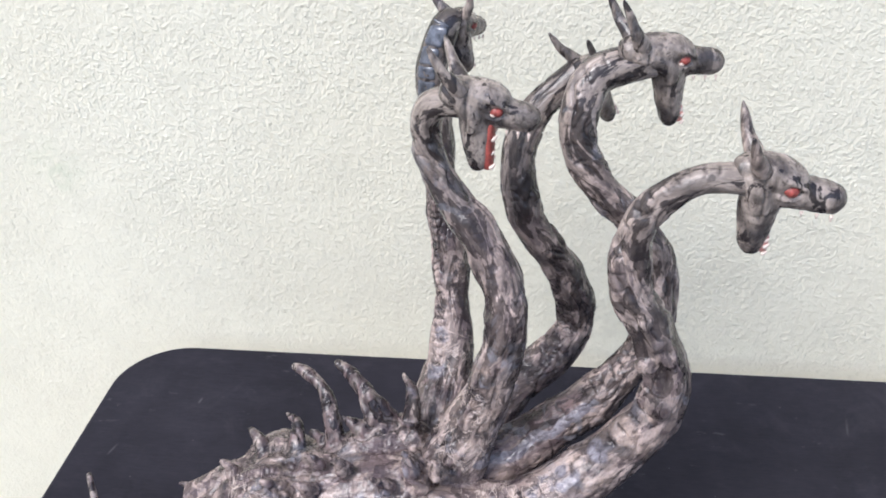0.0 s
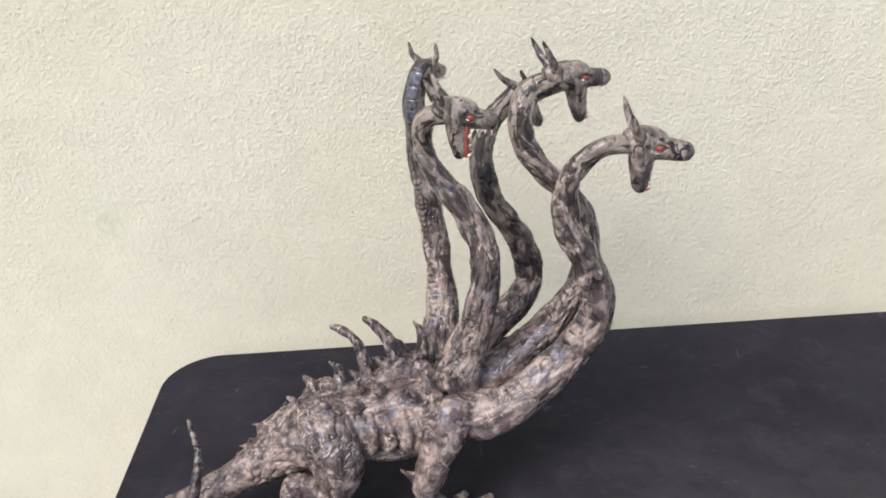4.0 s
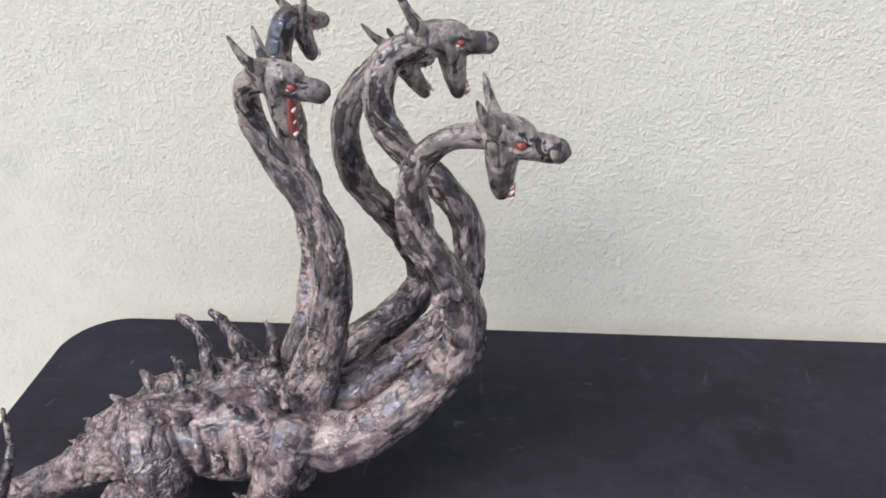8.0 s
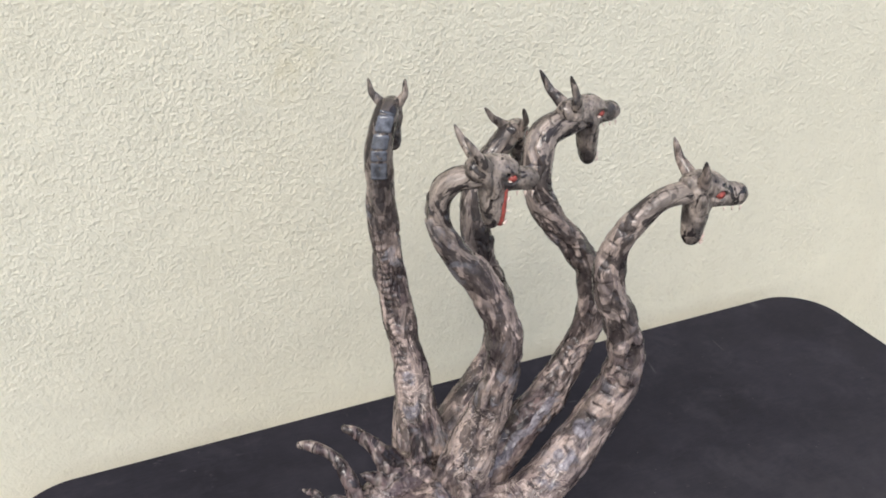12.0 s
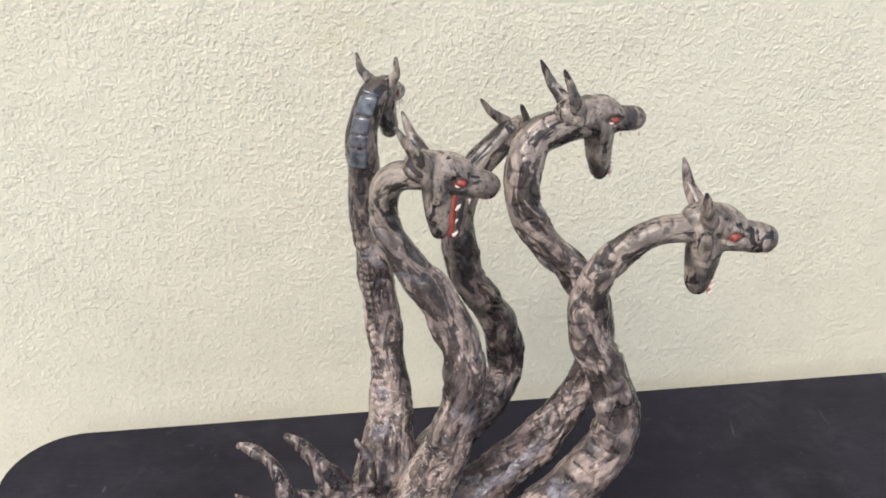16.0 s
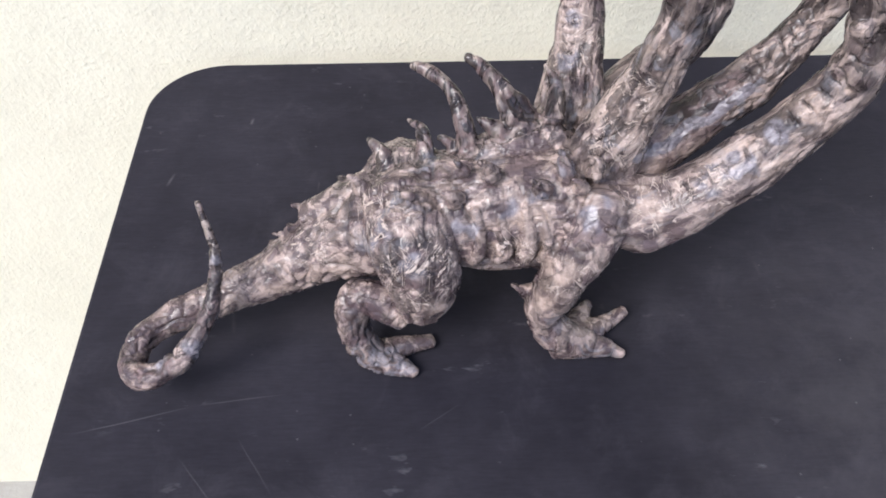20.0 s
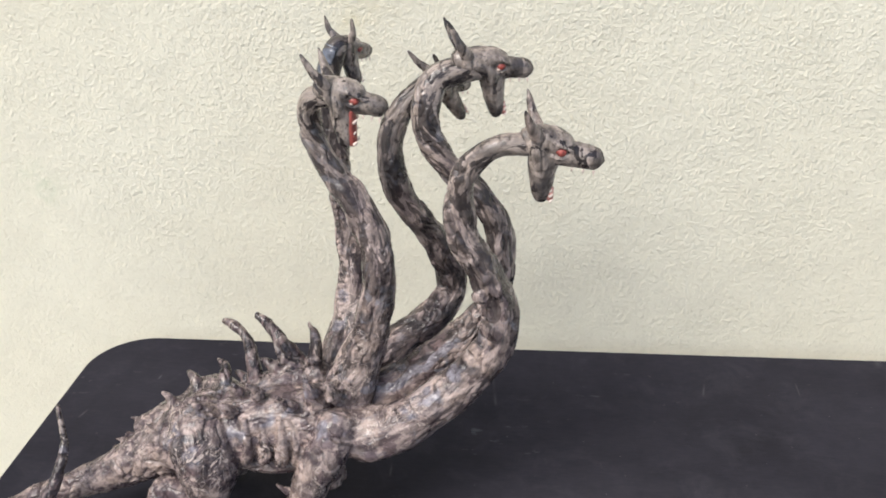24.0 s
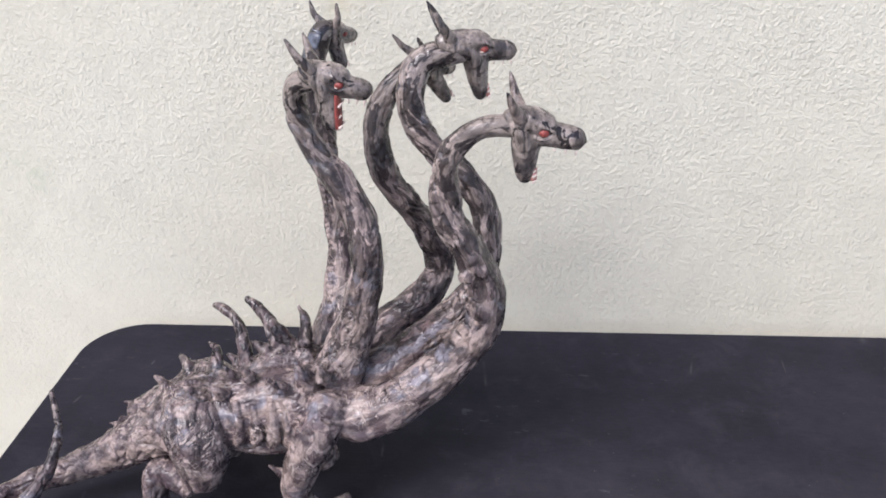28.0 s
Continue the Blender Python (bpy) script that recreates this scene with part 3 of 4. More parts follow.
# Blunt studs on rump, flank and shoulder: place, size.
STUDS = [(-.1809, -.2680, .8380, .0052), (-.1957, -.2720, .8284, .0050), (-.2070, -.2740, .8163, .0048), (-.2200, -.2780, .8038, .0045), (-.1175, -.2930, .8730, .0055), (-.0949, -.2960, .8755, .0058), (-.0743, -.2870, .8864, .0060),
         (-.0467, -.2980, .8842, .0066), (-.0139, -.2880, .8890, .0066), (-.0025, -.3060, .8604, .0068), (-.1488, -.2780, .8694, .0050), (-.1637, -.2830, .8474, .0044), (-.0901, -.2830, .8861, .0044), (-.0249, -.2980, .8858, .0050)]
LEGS = [
    [(-.1290, -.2780, .8600, .0234), (-.1215, -.3020, .8490, .0285), (-.1150, -.3150, .8270, .0242), (-.1175, -.3170, .8010, .0165)],
    [(-.1250, -.3160, .7960, .0130), (-.1488, -.3120, .8052, .0117), (-.1576, -.3120, .8027, .0104), (-.1578, -.3200, .7826, .0116), (-.1491, -.3250, .7660, .0110), (-.1369, -.3260, .7600, .0095)],
    [(-.1440, -.3260, .7600, .0095), (-.1290, -.3300, .7566, .0063), (-.1205, -.3340, .7545, .0034)],
    [(-.1470, -.3220, .7615, .0095), (-.1262, -.3140, .7572, .0066), (-.1100, -.3100, .7560, .0036)],
    [(-.0090, -.2930, .8690, .0185), (-.0165, -.3080, .8530, .0186), (-.0280, -.3150, .8320, .0160), (-.0385, -.3175, .8032, .0138), (-.0401, -.3170, .7893, .0113)],
    [(-.0406, -.3160, .7880, .0113), (-.0307, -.3180, .7723, .0125), (-.0173, -.3180, .7645, .0115), (-.0078, -.3180, .7605, .0085)],
    [(-.0300, -.3180, .7620, .0110), (-.0133, -.3180, .7590, .0085), (.0032, -.3200, .7575, .0058), (.0139, -.3230, .7550, .0028)],
    [(-.0165, -.3140, .7614, .0085), (.0043, -.3000, .7582, .0063), (.0191, -.2920, .7606, .0034)],
    [(-.0193, -.3080, .7605, .0080), (-.0107, -.2950, .7610, .0062), (-.0052, -.2850, .7600, .0036)],
    [(-.0380, -.3060, .7970, .0080), (-.0520, -.3110, .8074, .0045), (-.0613, -.3135, .8174, .0012)],
]
FAR_LEGS = [
    [(-.1296, -.2650, .8580, .0234), (-.1226, -.2480, .8445, .0265), (-.1166, -.2350, .8229, .0222), (-.1187, -.2300, .7900, .0160), (-.1250, -.2300, .7640, .0120)],
    [(-.0137, -.2700, .8600, .0238), (-.0224, -.2540, .8461, .0198), (-.0317, -.2440, .8254, .0168), (-.0360, -.2400, .7900, .0138), (-.0300, -.2400, .7630, .0115)],
]

LEGS = [[(x, y + 0.0035, z, r * 0.96) for x, y, z, r in ctrl] for ctrl in LEGS]
body = Clay()
for ctrl in STRANDS:
    body.sweep(ctrl)
for ctrl in LEGS + FAR_LEGS:
    body.sweep(ctrl, 6, 16)
for ctrl in SPIKES:
    body.sweep([(x, y, z, r * 1.12) for x, y, z, r in ctrl], 6, 12)
for x, y, z, r in STUDS:
    out = Vector((x, y, z)) - Vector((x + 0.01, -0.272, 0.835))
    out.normalize()
    back = Vector((-0.5, 0, 0.2))
    body.sweep([(x, y, z, r * 1.1), (*(Vector((x, y, z)) + out * r * 0.8), r * 0.62), (*(Vector((x, y, z)) + (out + back * 0.5) * r * 1.6), r * 0.36), (*(Vector((x, y, z)) + (out + back) * r * 1.9), r * 0.18)], 4, 12)
# knuckles where two necks cross
for x, y, z, r in ((.0900, -.2945, 1.0300, .0070), (.0965, -.2940, 1.0150, .0078), (.1045, -.2925, 1.0020, .0080), (.1110, -.2915, .9890, .0084), (.1165, -.2895, .9720, .0092), (.1030, -.2930, .9860, .0066), (.1105, -.2900, .9560, .0096),
                   (.0660, -.2360, 1.0745, .0070), (.0860, -.2340, 1.0490, .0076), (.1050, -.2330, 1.0240, .0076), (.1135, -.2360, .9960, .0078), (.0330, -.2080, 1.0420, .0076), (.0500, -.1960, .9960, .0080), (.0640, -.1810, .9640, .0090)):
    body.ball((x, y, z), (r * 0.80, r * 0.76, r * 0.98))
# ridge of the back, skin folds and muscle strips pressed on to flank and chest
body.sweep([(-.1850, -.2680, .8310, .012), (-.1450, -.2640, .8480, .017), (-.1000, -.2620, .8570, .019), (-.0650, -.2560, .8680, .020), (-.0320, -.2440, .8770, .020)], 6, 16)
for x, top, foot, r in ((-.084, .872, .832, .0042), (-.070, .870, .838, .0052), (-.056, .874, .832, .0050), (-.044, .872, .836, .0040)):
    body.sweep([(x, -.3000, top, r * .6), (x + .003, -.3075, .855, r), (x + .001, -.3080, .840, r * 1.1), (x - .005, -.3000, foot, r * .6)], 5, 10)
body.sweep([(-.1000, -.2940, .8290, .006), (-.0780, -.2980, .8270, .0072), (-.0560, -.2980, .8280, .0068), (-.0380, -.2970, .8310, .006)], 5, 12)
body.sweep([(-.0100, -.2980, .8500, .012), (.0120, -.2960, .8550, .014), (.0350, -.2930, .8650, .0138), (.0600, -.2900, .8800, .0120)], 5, 14)
body.sweep([(-.0040, -.3030, .8570, .0062), (.0090, -.3060, .8490, .0066), (.0240, -.3040, .8490, .0062), (.0430, -.2960, .8560, .0052), (.0600, -.2860, .8680, .0040)], 5, 12)
# fin on the shoulder
body.sweep([(-.0300, -.2860, .8800, .0085, .0060), (-.0325, -.2870, .8900, .0062, .0042), (-.0350, -.2860, .8975, .0034, .0024), (-.0372, -.2850, .9030, .0010, .0008)], 5, 12)
body.sweep([(-.0050, -.2800, .8500, .012), (.0180, -.2830, .8490, .0150), (.0430, -.2800, .8580, .0150), (.0680, -.2740, .8760, .0125), (.0880, -.2700, .8950, .0090)], 5, 14)
bv, bf = body.mesh(0.00082, 3)


def perlin(p, seed):
    """Gradient noise at rows of p, about -1 to 1."""
    rng = np.random.RandomState(seed)
    perm = rng.permutation(256)
    perm = np.r_[perm, perm, perm]
    g = rng.normal(size=(256, 3))
    g /= np.linalg.norm(g, axis=1)[:, None]
    i = np.floor(p).astype(int)
    f = p - i
    i &= 255
    u = f * f * f * (f * (f * 6 - 15) + 10)
    out = 0
    for dx in (0, 1):
        for dy in (0, 1):
            for dz in (0, 1):
                h = perm[perm[perm[i[:, 0] + dx] + i[:, 1] + dy] + i[:, 2] + dz]
                d = (g[h] * (f - (dx, dy, dz))).sum(1)
                w = (u[:, 0] if dx else 1 - u[:, 0]) * (u[:, 1] if dy else 1 - u[:, 1]) * (u[:, 2] if dz else 1 - u[:, 2])
                out = out + w * d
    return out * 1.6


# The side of each strand that carries the scored back.
BACKS = [(-.35, -.93, .1), (-.5, -.5, .7), (-.6, -.75, .25), (-.45, -.55, .75), (-.5, -.45, .75), (0, 0, 1)]


def along_strands(verts):
    """For each vertex: strand, length along it, core radius, angle from the scored back, across and up in its section."""
    from mathutils import kdtree
    cores = []
    for sid, ctrl in enumerate(STRANDS):
        s = spline(ctrl, 24)
        length = np.r_[0, np.cumsum(np.linalg.norm(np.diff(s[:, :3], axis=0), axis=1))]
        tan = np.gradient(s[:, :3], axis=0)
        tan /= np.linalg.norm(tan, axis=1)[:, None]
        ref = Vector(BACKS[sid]).normalized()
        for p, l, t, q in zip(s[:, :3], length, tan, s[:, 3]):
            t = Vector(t)
            u = (ref - t * ref.dot(t)).normalized()
            cores.append((sid, Vector(p), l, q, u, t.cross(u)))
    tree = kdtree.KDTree(len(cores))
    for i, c in enumerate(cores):
        tree.insert(c[1], i)
    tree.balance()
    out = np.empty((len(verts), 6))
    for i, v in enumerate(verts):
        best = min(tree.find_n(v, 3), key=lambda h: h[2] / cores[h[1]][3])
        sid, p, l, q, u, w = cores[best[1]]
        d = Vector(v) - p
        a, b = d.dot(u), d.dot(w)
        out[i] = (sid, l, q, math.atan2(b, a), a, b)
    return out


info = along_strands(bv)
by_x = np.argsort(bv[:, 0])
sorted_x = bv[by_x, 0]


def around_point(x, y, z, reach):
    """Indices of the vertices within reach of a point, and how far off they are."""
    i = by_x[np.searchsorted(sorted_x, x - reach):np.searchsorted(sorted_x, x + reach)]
    i = i[np.abs(bv[i, 2] - z) < reach]
    d = np.linalg.norm(bv[i] - (x, y, z), axis=1)
    return i[d < reach], d[d < reach]


sid, run, core, ang = info[:, 0], info[:, 1], info[:, 2], info[:, 3]
strand = np.stack([info[:, 4], info[:, 5], run + sid * 1.7], 1)
strand[sid == 5] *= (1, 1, 2.2)
off_core = np.hypot(info[:, 4], info[:, 5]) / core > 1.55
strand[off_core] = bv[off_core] * (1, 1, 1.6)
tone = np.where(sid < 5, np.clip(1.15 - run / 0.13, 0.2 * np.clip((bv[:, 2] - 0.87) / 0.03, 0, 1), 1), np.clip(0.85 - run / 0.14, 0, 1))
crossing = ((sid == 3) | (sid == 4)) * np.exp(-((bv[:, 2] - 1.02) / 0.05) ** 2)
tone = np.maximum(tone * (1 - 0.3 * crossing), 0.45 * crossing)
for ctrl in SPIKES:
    s = spline(ctrl, 6)
    near = np.full(len(bv), 9.0)
    for x, y, z, r in s[3:]:
        i, d = around_point(x, y, z, r * 2.5)
        near[i] = np.minimum(near[i], d / r)
    tone = np.maximum(tone, np.clip(2.2 - near, 0, 0.7))
    strand[near < 1.8] = bv[near < 1.8] * (1.3, 1.3, 0.5)

# Hand-worked clay: lumps, thumb marks, scoring.
on_neck = (sid < 5) & (bv[:, 2] > 0.90)
low = np.clip((0.93 - bv[:, 2]) / 0.05, 0, 1)
long_ = strand * (1, 1, 0.55)
height = 0.0004 + 0.0016 * perlin(long_ * 50, 3) + 0.0006 * perlin(long_ * 150, 4) + 0.0003 * perlin(strand * 330, 5)
height *= 1 - 0.35 * low
height += low * 0.0012 * perlin(bv * 48, 6)
# necks pinched and pressed by hand: flats, hollows and knots half way down
knot = on_neck * np.clip((run - 0.05) / 0.06, 0, 1)
height += knot * 0.0021 * perlin(strand * (75, 75, 48), 21)
height += (sid == 4) * np.exp(-((run - 0.145) / 0.05) ** 2) * 0.0016 * perlin(strand * (130, 130, 85), 23)
# creases between muscle strands, dark with wash and with cavity shade painted in
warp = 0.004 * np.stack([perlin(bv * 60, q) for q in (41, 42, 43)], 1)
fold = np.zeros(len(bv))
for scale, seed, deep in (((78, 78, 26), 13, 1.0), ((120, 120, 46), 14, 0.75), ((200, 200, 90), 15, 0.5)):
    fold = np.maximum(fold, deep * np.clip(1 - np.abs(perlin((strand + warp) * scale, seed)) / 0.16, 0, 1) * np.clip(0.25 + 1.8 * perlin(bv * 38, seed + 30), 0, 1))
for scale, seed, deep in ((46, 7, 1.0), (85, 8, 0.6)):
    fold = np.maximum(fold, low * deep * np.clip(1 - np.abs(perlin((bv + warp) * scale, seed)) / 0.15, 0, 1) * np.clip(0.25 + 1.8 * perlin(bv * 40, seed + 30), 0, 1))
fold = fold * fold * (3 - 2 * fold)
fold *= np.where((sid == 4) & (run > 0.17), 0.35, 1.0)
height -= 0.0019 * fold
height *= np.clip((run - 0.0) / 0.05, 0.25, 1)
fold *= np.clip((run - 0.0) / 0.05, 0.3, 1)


def scored(strand_id, start, stop, pitch, wide, deep, spread, jitter, turn=0.0):
    """Cross cuts along one side of a strand."""
    on = (sid == strand_id) & (run > start) & (run < stop)
    wob = 0.25 * pitch * perlin(np.stack([run * 40, sid, ang * 1.5], 1), 9 + strand_id) * jitter
    ph = (run + wob) / pitch
    dist = np.abs(ph - np.round(ph)) * pitch
    side = np.exp(-((ang - turn) / spread) ** 4)
    return on * -deep * np.exp(-(dist / wide) ** 2) * side


cuts = np.zeros(len(bv))
cuts += scored(0, 0.025, 0.088, 0.0120, 0.0007, 0.0007, 0.5, 0.8)
cuts += scored(0, 0.098, 0.253, 0.0056, 0.0011, 0.0013, 0.50, 2.2, 0.4)
cuts += scored(2, 0.170, 0.260, 0.0064, 0.0013, 0.0010, 0.65, 2.4)
cuts += scored(1, 0.200, 0.260, 0.0066, 0.0012, 0.0006, 0.40, 2.4)
cuts += scored(3, 0.008, 0.085, 0.0085, 0.0008, 0.0014, 0.42, 0.9)
cuts += scored(3, 0.190, 0.300, 0.0090, 0.0010, 0.0014, 0.40, 2.2)
cuts += scored(4, 0.008, 0.040, 0.0055, 0.0007, 0.0012, 0.50, 0.8)
cuts += scored(4, 0.040, 0.110, 0.0092, 0.0008, 0.0017, 0.45, 0.7)
cuts += scored(4, 0.165, 0.325, 0.0118, 0.0009, 0.0024, 0.28, 1.0)
# uneven pressure of the tool
cuts *= np.clip(0.75 + 0.7 * perlin(bv * 90, 31), 0.15, 1.2)

height += cuts
# cuts filled with dark wash; folds also get their shade as colour
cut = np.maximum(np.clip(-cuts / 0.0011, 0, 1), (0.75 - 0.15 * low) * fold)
# dark band beside the plates of the tallest neck
cut = np.maximum(cut, 0.75 * (sid == 0) * np.exp(-(ang / 0.95) ** 4) * np.clip((0.125 + 0.03 * perlin(strand * 60, 53) - run) / 0.02, 0, 1))
# plum-black glaze pooled on thigh, rump and hock
for spot, wide, much in (((-.122, -.320, .855), .030, .85), ((-.165, -.285, .850), .028, .55), ((-.152, -.315, .785), .022, .75), ((-.030, -.320, .825), .020, .45)):
    near = np.exp(-(np.linalg.norm(bv - spot, axis=1) / wide) ** 4)
    cut = np.maximum(cut, near * np.clip(much * (0.45 + 1.9 * perlin(bv * 85, 54)), 0, 0.85))
# the far neck kept most of its dark glaze
cut = np.maximum(cut, (sid == 2) * np.clip((run + 0.02) / 0.05, 0, 1) * np.clip(0.10 + 2.1 * perlin(long_ * 75, 52), 0, 0.84))

# Glazes laid on by brush: pale slip, lilac-grey, dusky plum.
def brushed(spots, seed, scale):
    out = np.zeros(len(bv))
    for x, y, z, r in spots:
        i, d = around_point(x, y, z, r * 1.2)
        out[i] = np.maximum(out[i], np.clip(1.5 - d / r * 1.25, 0, 1))
    return np.clip(out * (0.60 + 1.7 * perlin(bv * scale, seed)), 0, 1)


pale = brushed([(.096, -.289, .927, .016), (.100, -.292, .945, .012), (.076, -.297, .897, .018), (.014, -.300, .876, .018), (-.057, -.307, .868, .017), (-.068, -.309, .858, .014), (-.044, -.310, .846, .012), (-.040, -.324, .842, .014), (-.045, -.324, .822, .015), (-.206, -.302, .797, .016), (-.186, -.302, .813, .015),
                (-.165, -.300, .822, .014), (-.230, -.300, .790, .014), (-.026, -.305, .883, .012), (.016, -.272, .955, .014), (.012, -.274, .925, .014), (.005, -.280, .900, .012), (-.105, -.330, .815, .012)], 61, 95)
lilac = brushed([(.082, -.288, .914, .010), (.061, -.295, .898, .011), (.048, -.297, .889, .011), (.000, -.303, .886, .009), (-.009, -.307, .887, .010), (-.020, -.312, .874, .010), (-.089, -.309, .862, .010), (-.067, -.303, .878, .010), (-.050, -.300, .882, .008), (-.141, -.314, .864, .010), (-.118, -.328, .856, .010),
                 (-.160, -.325, .802, .009), (-.034, -.286, .894, .012), (-.240, -.322, .812, .007), (-.252, -.338, .800, .008), (-.268, -.346, .790, .008), (-.236, -.304, .836, .006), (-.0215, -.196, .925, .007), (-.024, -.208, .905, .008), (.012, -.276, .890, .006)], 62, 120)
dusk = brushed([(-.112, -.328, .850, .022), (-.126, -.320, .868, .018), (-.100, -.325, .835, .014), (-.155, -.300, .862, .012), (.042, -.247, .896, .022), (.055, -.240, .904, .020), (.024, -.258, .884, .018), (.068, -.248, .912, .014), (-.141, -.305, .875, .013), (-.122, -.320, .876, .013), (-.105, -.328, .862, .012), (-.158, -.322, .806, .014), (-.150, -.322, .780, .013), (-.130, -.318, .812, .010), (-.024, -.215, .895, .014),
                (.059, -.180, .942, .016), (.056, -.186, .910, .016), (.053, -.200, 1.005, .014), (.035, -.205, 1.03, .012), (-.181, -.268, .838, .006), (-.196, -.272, .829, .006), (-.207, -.274, .818, .006), (-.220, -.278, .806, .006), (-.1175, -.293, .873, .006), (-.095, -.296, .876, .006), (-.074, -.287, .887, .006), (-.047, -.298, .884, .006)], 63, 100)
# a run of lilac glaze down the inner neck
drip = spline([(.009, -.279, .889), (.029, -.260, .879), (.038, -.255, .885), (.045, -.253, .892), (.055, -.254, .895), (.062, -.252, .903), (.075, -.249, .914)], 10)
near = np.full(len(bv), 1.0)
for q in drip:
    i, d = around_point(*q, 0.012)
    near[i] = np.minimum(near[i], np.linalg.norm((bv[i] - q) * (1, 0.5, 1), axis=1))
near += 0.0008 * perlin(bv * 160, 64)
lilac = np.maximum(lilac, np.clip((0.0034 - near) / 0.0008, 0, 1) * (sid != 4))
# dark shafts of the spikes and the whip of the tail
streaks = np.clip(0.80 + 1.6 * perlin(bv * (170, 170, 60), 65), 0, 1)
for ctrl in SPIKES:
    for x, y, z, r in spline(ctrl, 6)[2:-4]:
        i, d = around_point(x, y, z, r * 2.2)
        dusk[i] = np.maximum(dusk[i], np.clip(1.9 - d / (r * 1.12), 0, 1) * streaks[i])
whip = (sid == 5) * np.clip((0.22 - run) / 0.08, 0, 1) * np.clip(0.62 + 1.8 * perlin(strand * (110, 110, 40), 66), 0, 1)
dusk = np.maximum(dusk, whip)
dusk *= 1 - lilac
pale *= (1 - lilac) * (1 - dusk)
cut *= 1 - 0.6 * lilac

# Where the clay was scratched with a needle: rump, thigh, shoulder, chest, roots of the necks.
burr = np.zeros(len(bv))
for x, y, z, r in ((-.113, -.328, .850, .030), (-.140, -.300, .870, .026), (.020, -.300, .878, .026), (.045, -.300, .884, .018), (.000, -.278, .905, .024), (.004, -.272, .930, .016), (-.060, -.312, .850, .018), (-.022, -.322, .835, .020), (-.015, -.200, .915, .018), (-.180, -.285, .830, .018)):
    i, d = around_point(x, y, z, r * 1.2)
    burr[i] = np.maximum(burr[i], np.clip(1.8 - 1.5 * d / r, 0, 1))


def normals(verts, faces):
    f = np.array([p[:3] for p in faces])
    n = np.cross(verts[f[:, 1]] - verts[f[:, 0]], verts[f[:, 2]] - verts[f[:, 0]])
    out = np.zeros_like(verts)
    for k in range(3):
        np.add.at(out, f[:, k], n)
    return out / (np.linalg.norm(out, axis=1)[:, None] + 1e-12)


bv = bv + normals(bv, bf) * height[:, None]
bv[:, 2] = np.maximum(bv[:, 2], TOP)
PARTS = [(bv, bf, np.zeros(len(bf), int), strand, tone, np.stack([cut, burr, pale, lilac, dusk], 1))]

# Heads: middle of the skull, yaw, pitch, jaw tip, far horn, near horn, size, length of the snout, horns set back, hinge of the jaw, red mouth, white of the eye, pale slip on the horns.
HEADS = [
    ((-.0135, -.1445, 1.1275), 66, -8, (-.0085, -.1370, 1.0925), (-.0300, -.1446, 1.1517), (-.0063, -.1553, 1.1515), 0.78, 1.05, -.004, .001, 0, 0, 0.08),
    ((.0068, -.2715, 1.1285), 1, -8, (.0060, -.2690, 1.0880), (-.0125, -.2518, 1.1535), (-.0185, -.2800, 1.1560), 0.90, 0.86, -.011, -.001, 1, 1, 0.15),
    ((.0660, -.1850, 1.1135), 50, -8, (.0815, -.1715, 1.0770), (.0410, -.1863, 1.1347), (.0619, -.2039, 1.1368), 0.78, 1.0, -.006, .004, 0, 0, 0.08),
    ((.1007, -.2192, 1.1368), 17, -2, (.1090, -.2165, 1.0935), (.0704, -.2083, 1.1645), (.0757, -.2390, 1.1690), 0.90, 1.0, -.0155, .005, 0, 1, 0.12),
    ((.1433, -.3000, 1.1057), 0, -7, (.1412, -.2990, 1.0625), (.1311, -.2810, 1.1344), (.1297, -.3166, 1.1310), 0.98, 1.0, -.005, .000, 0, 0, 0.5),
]


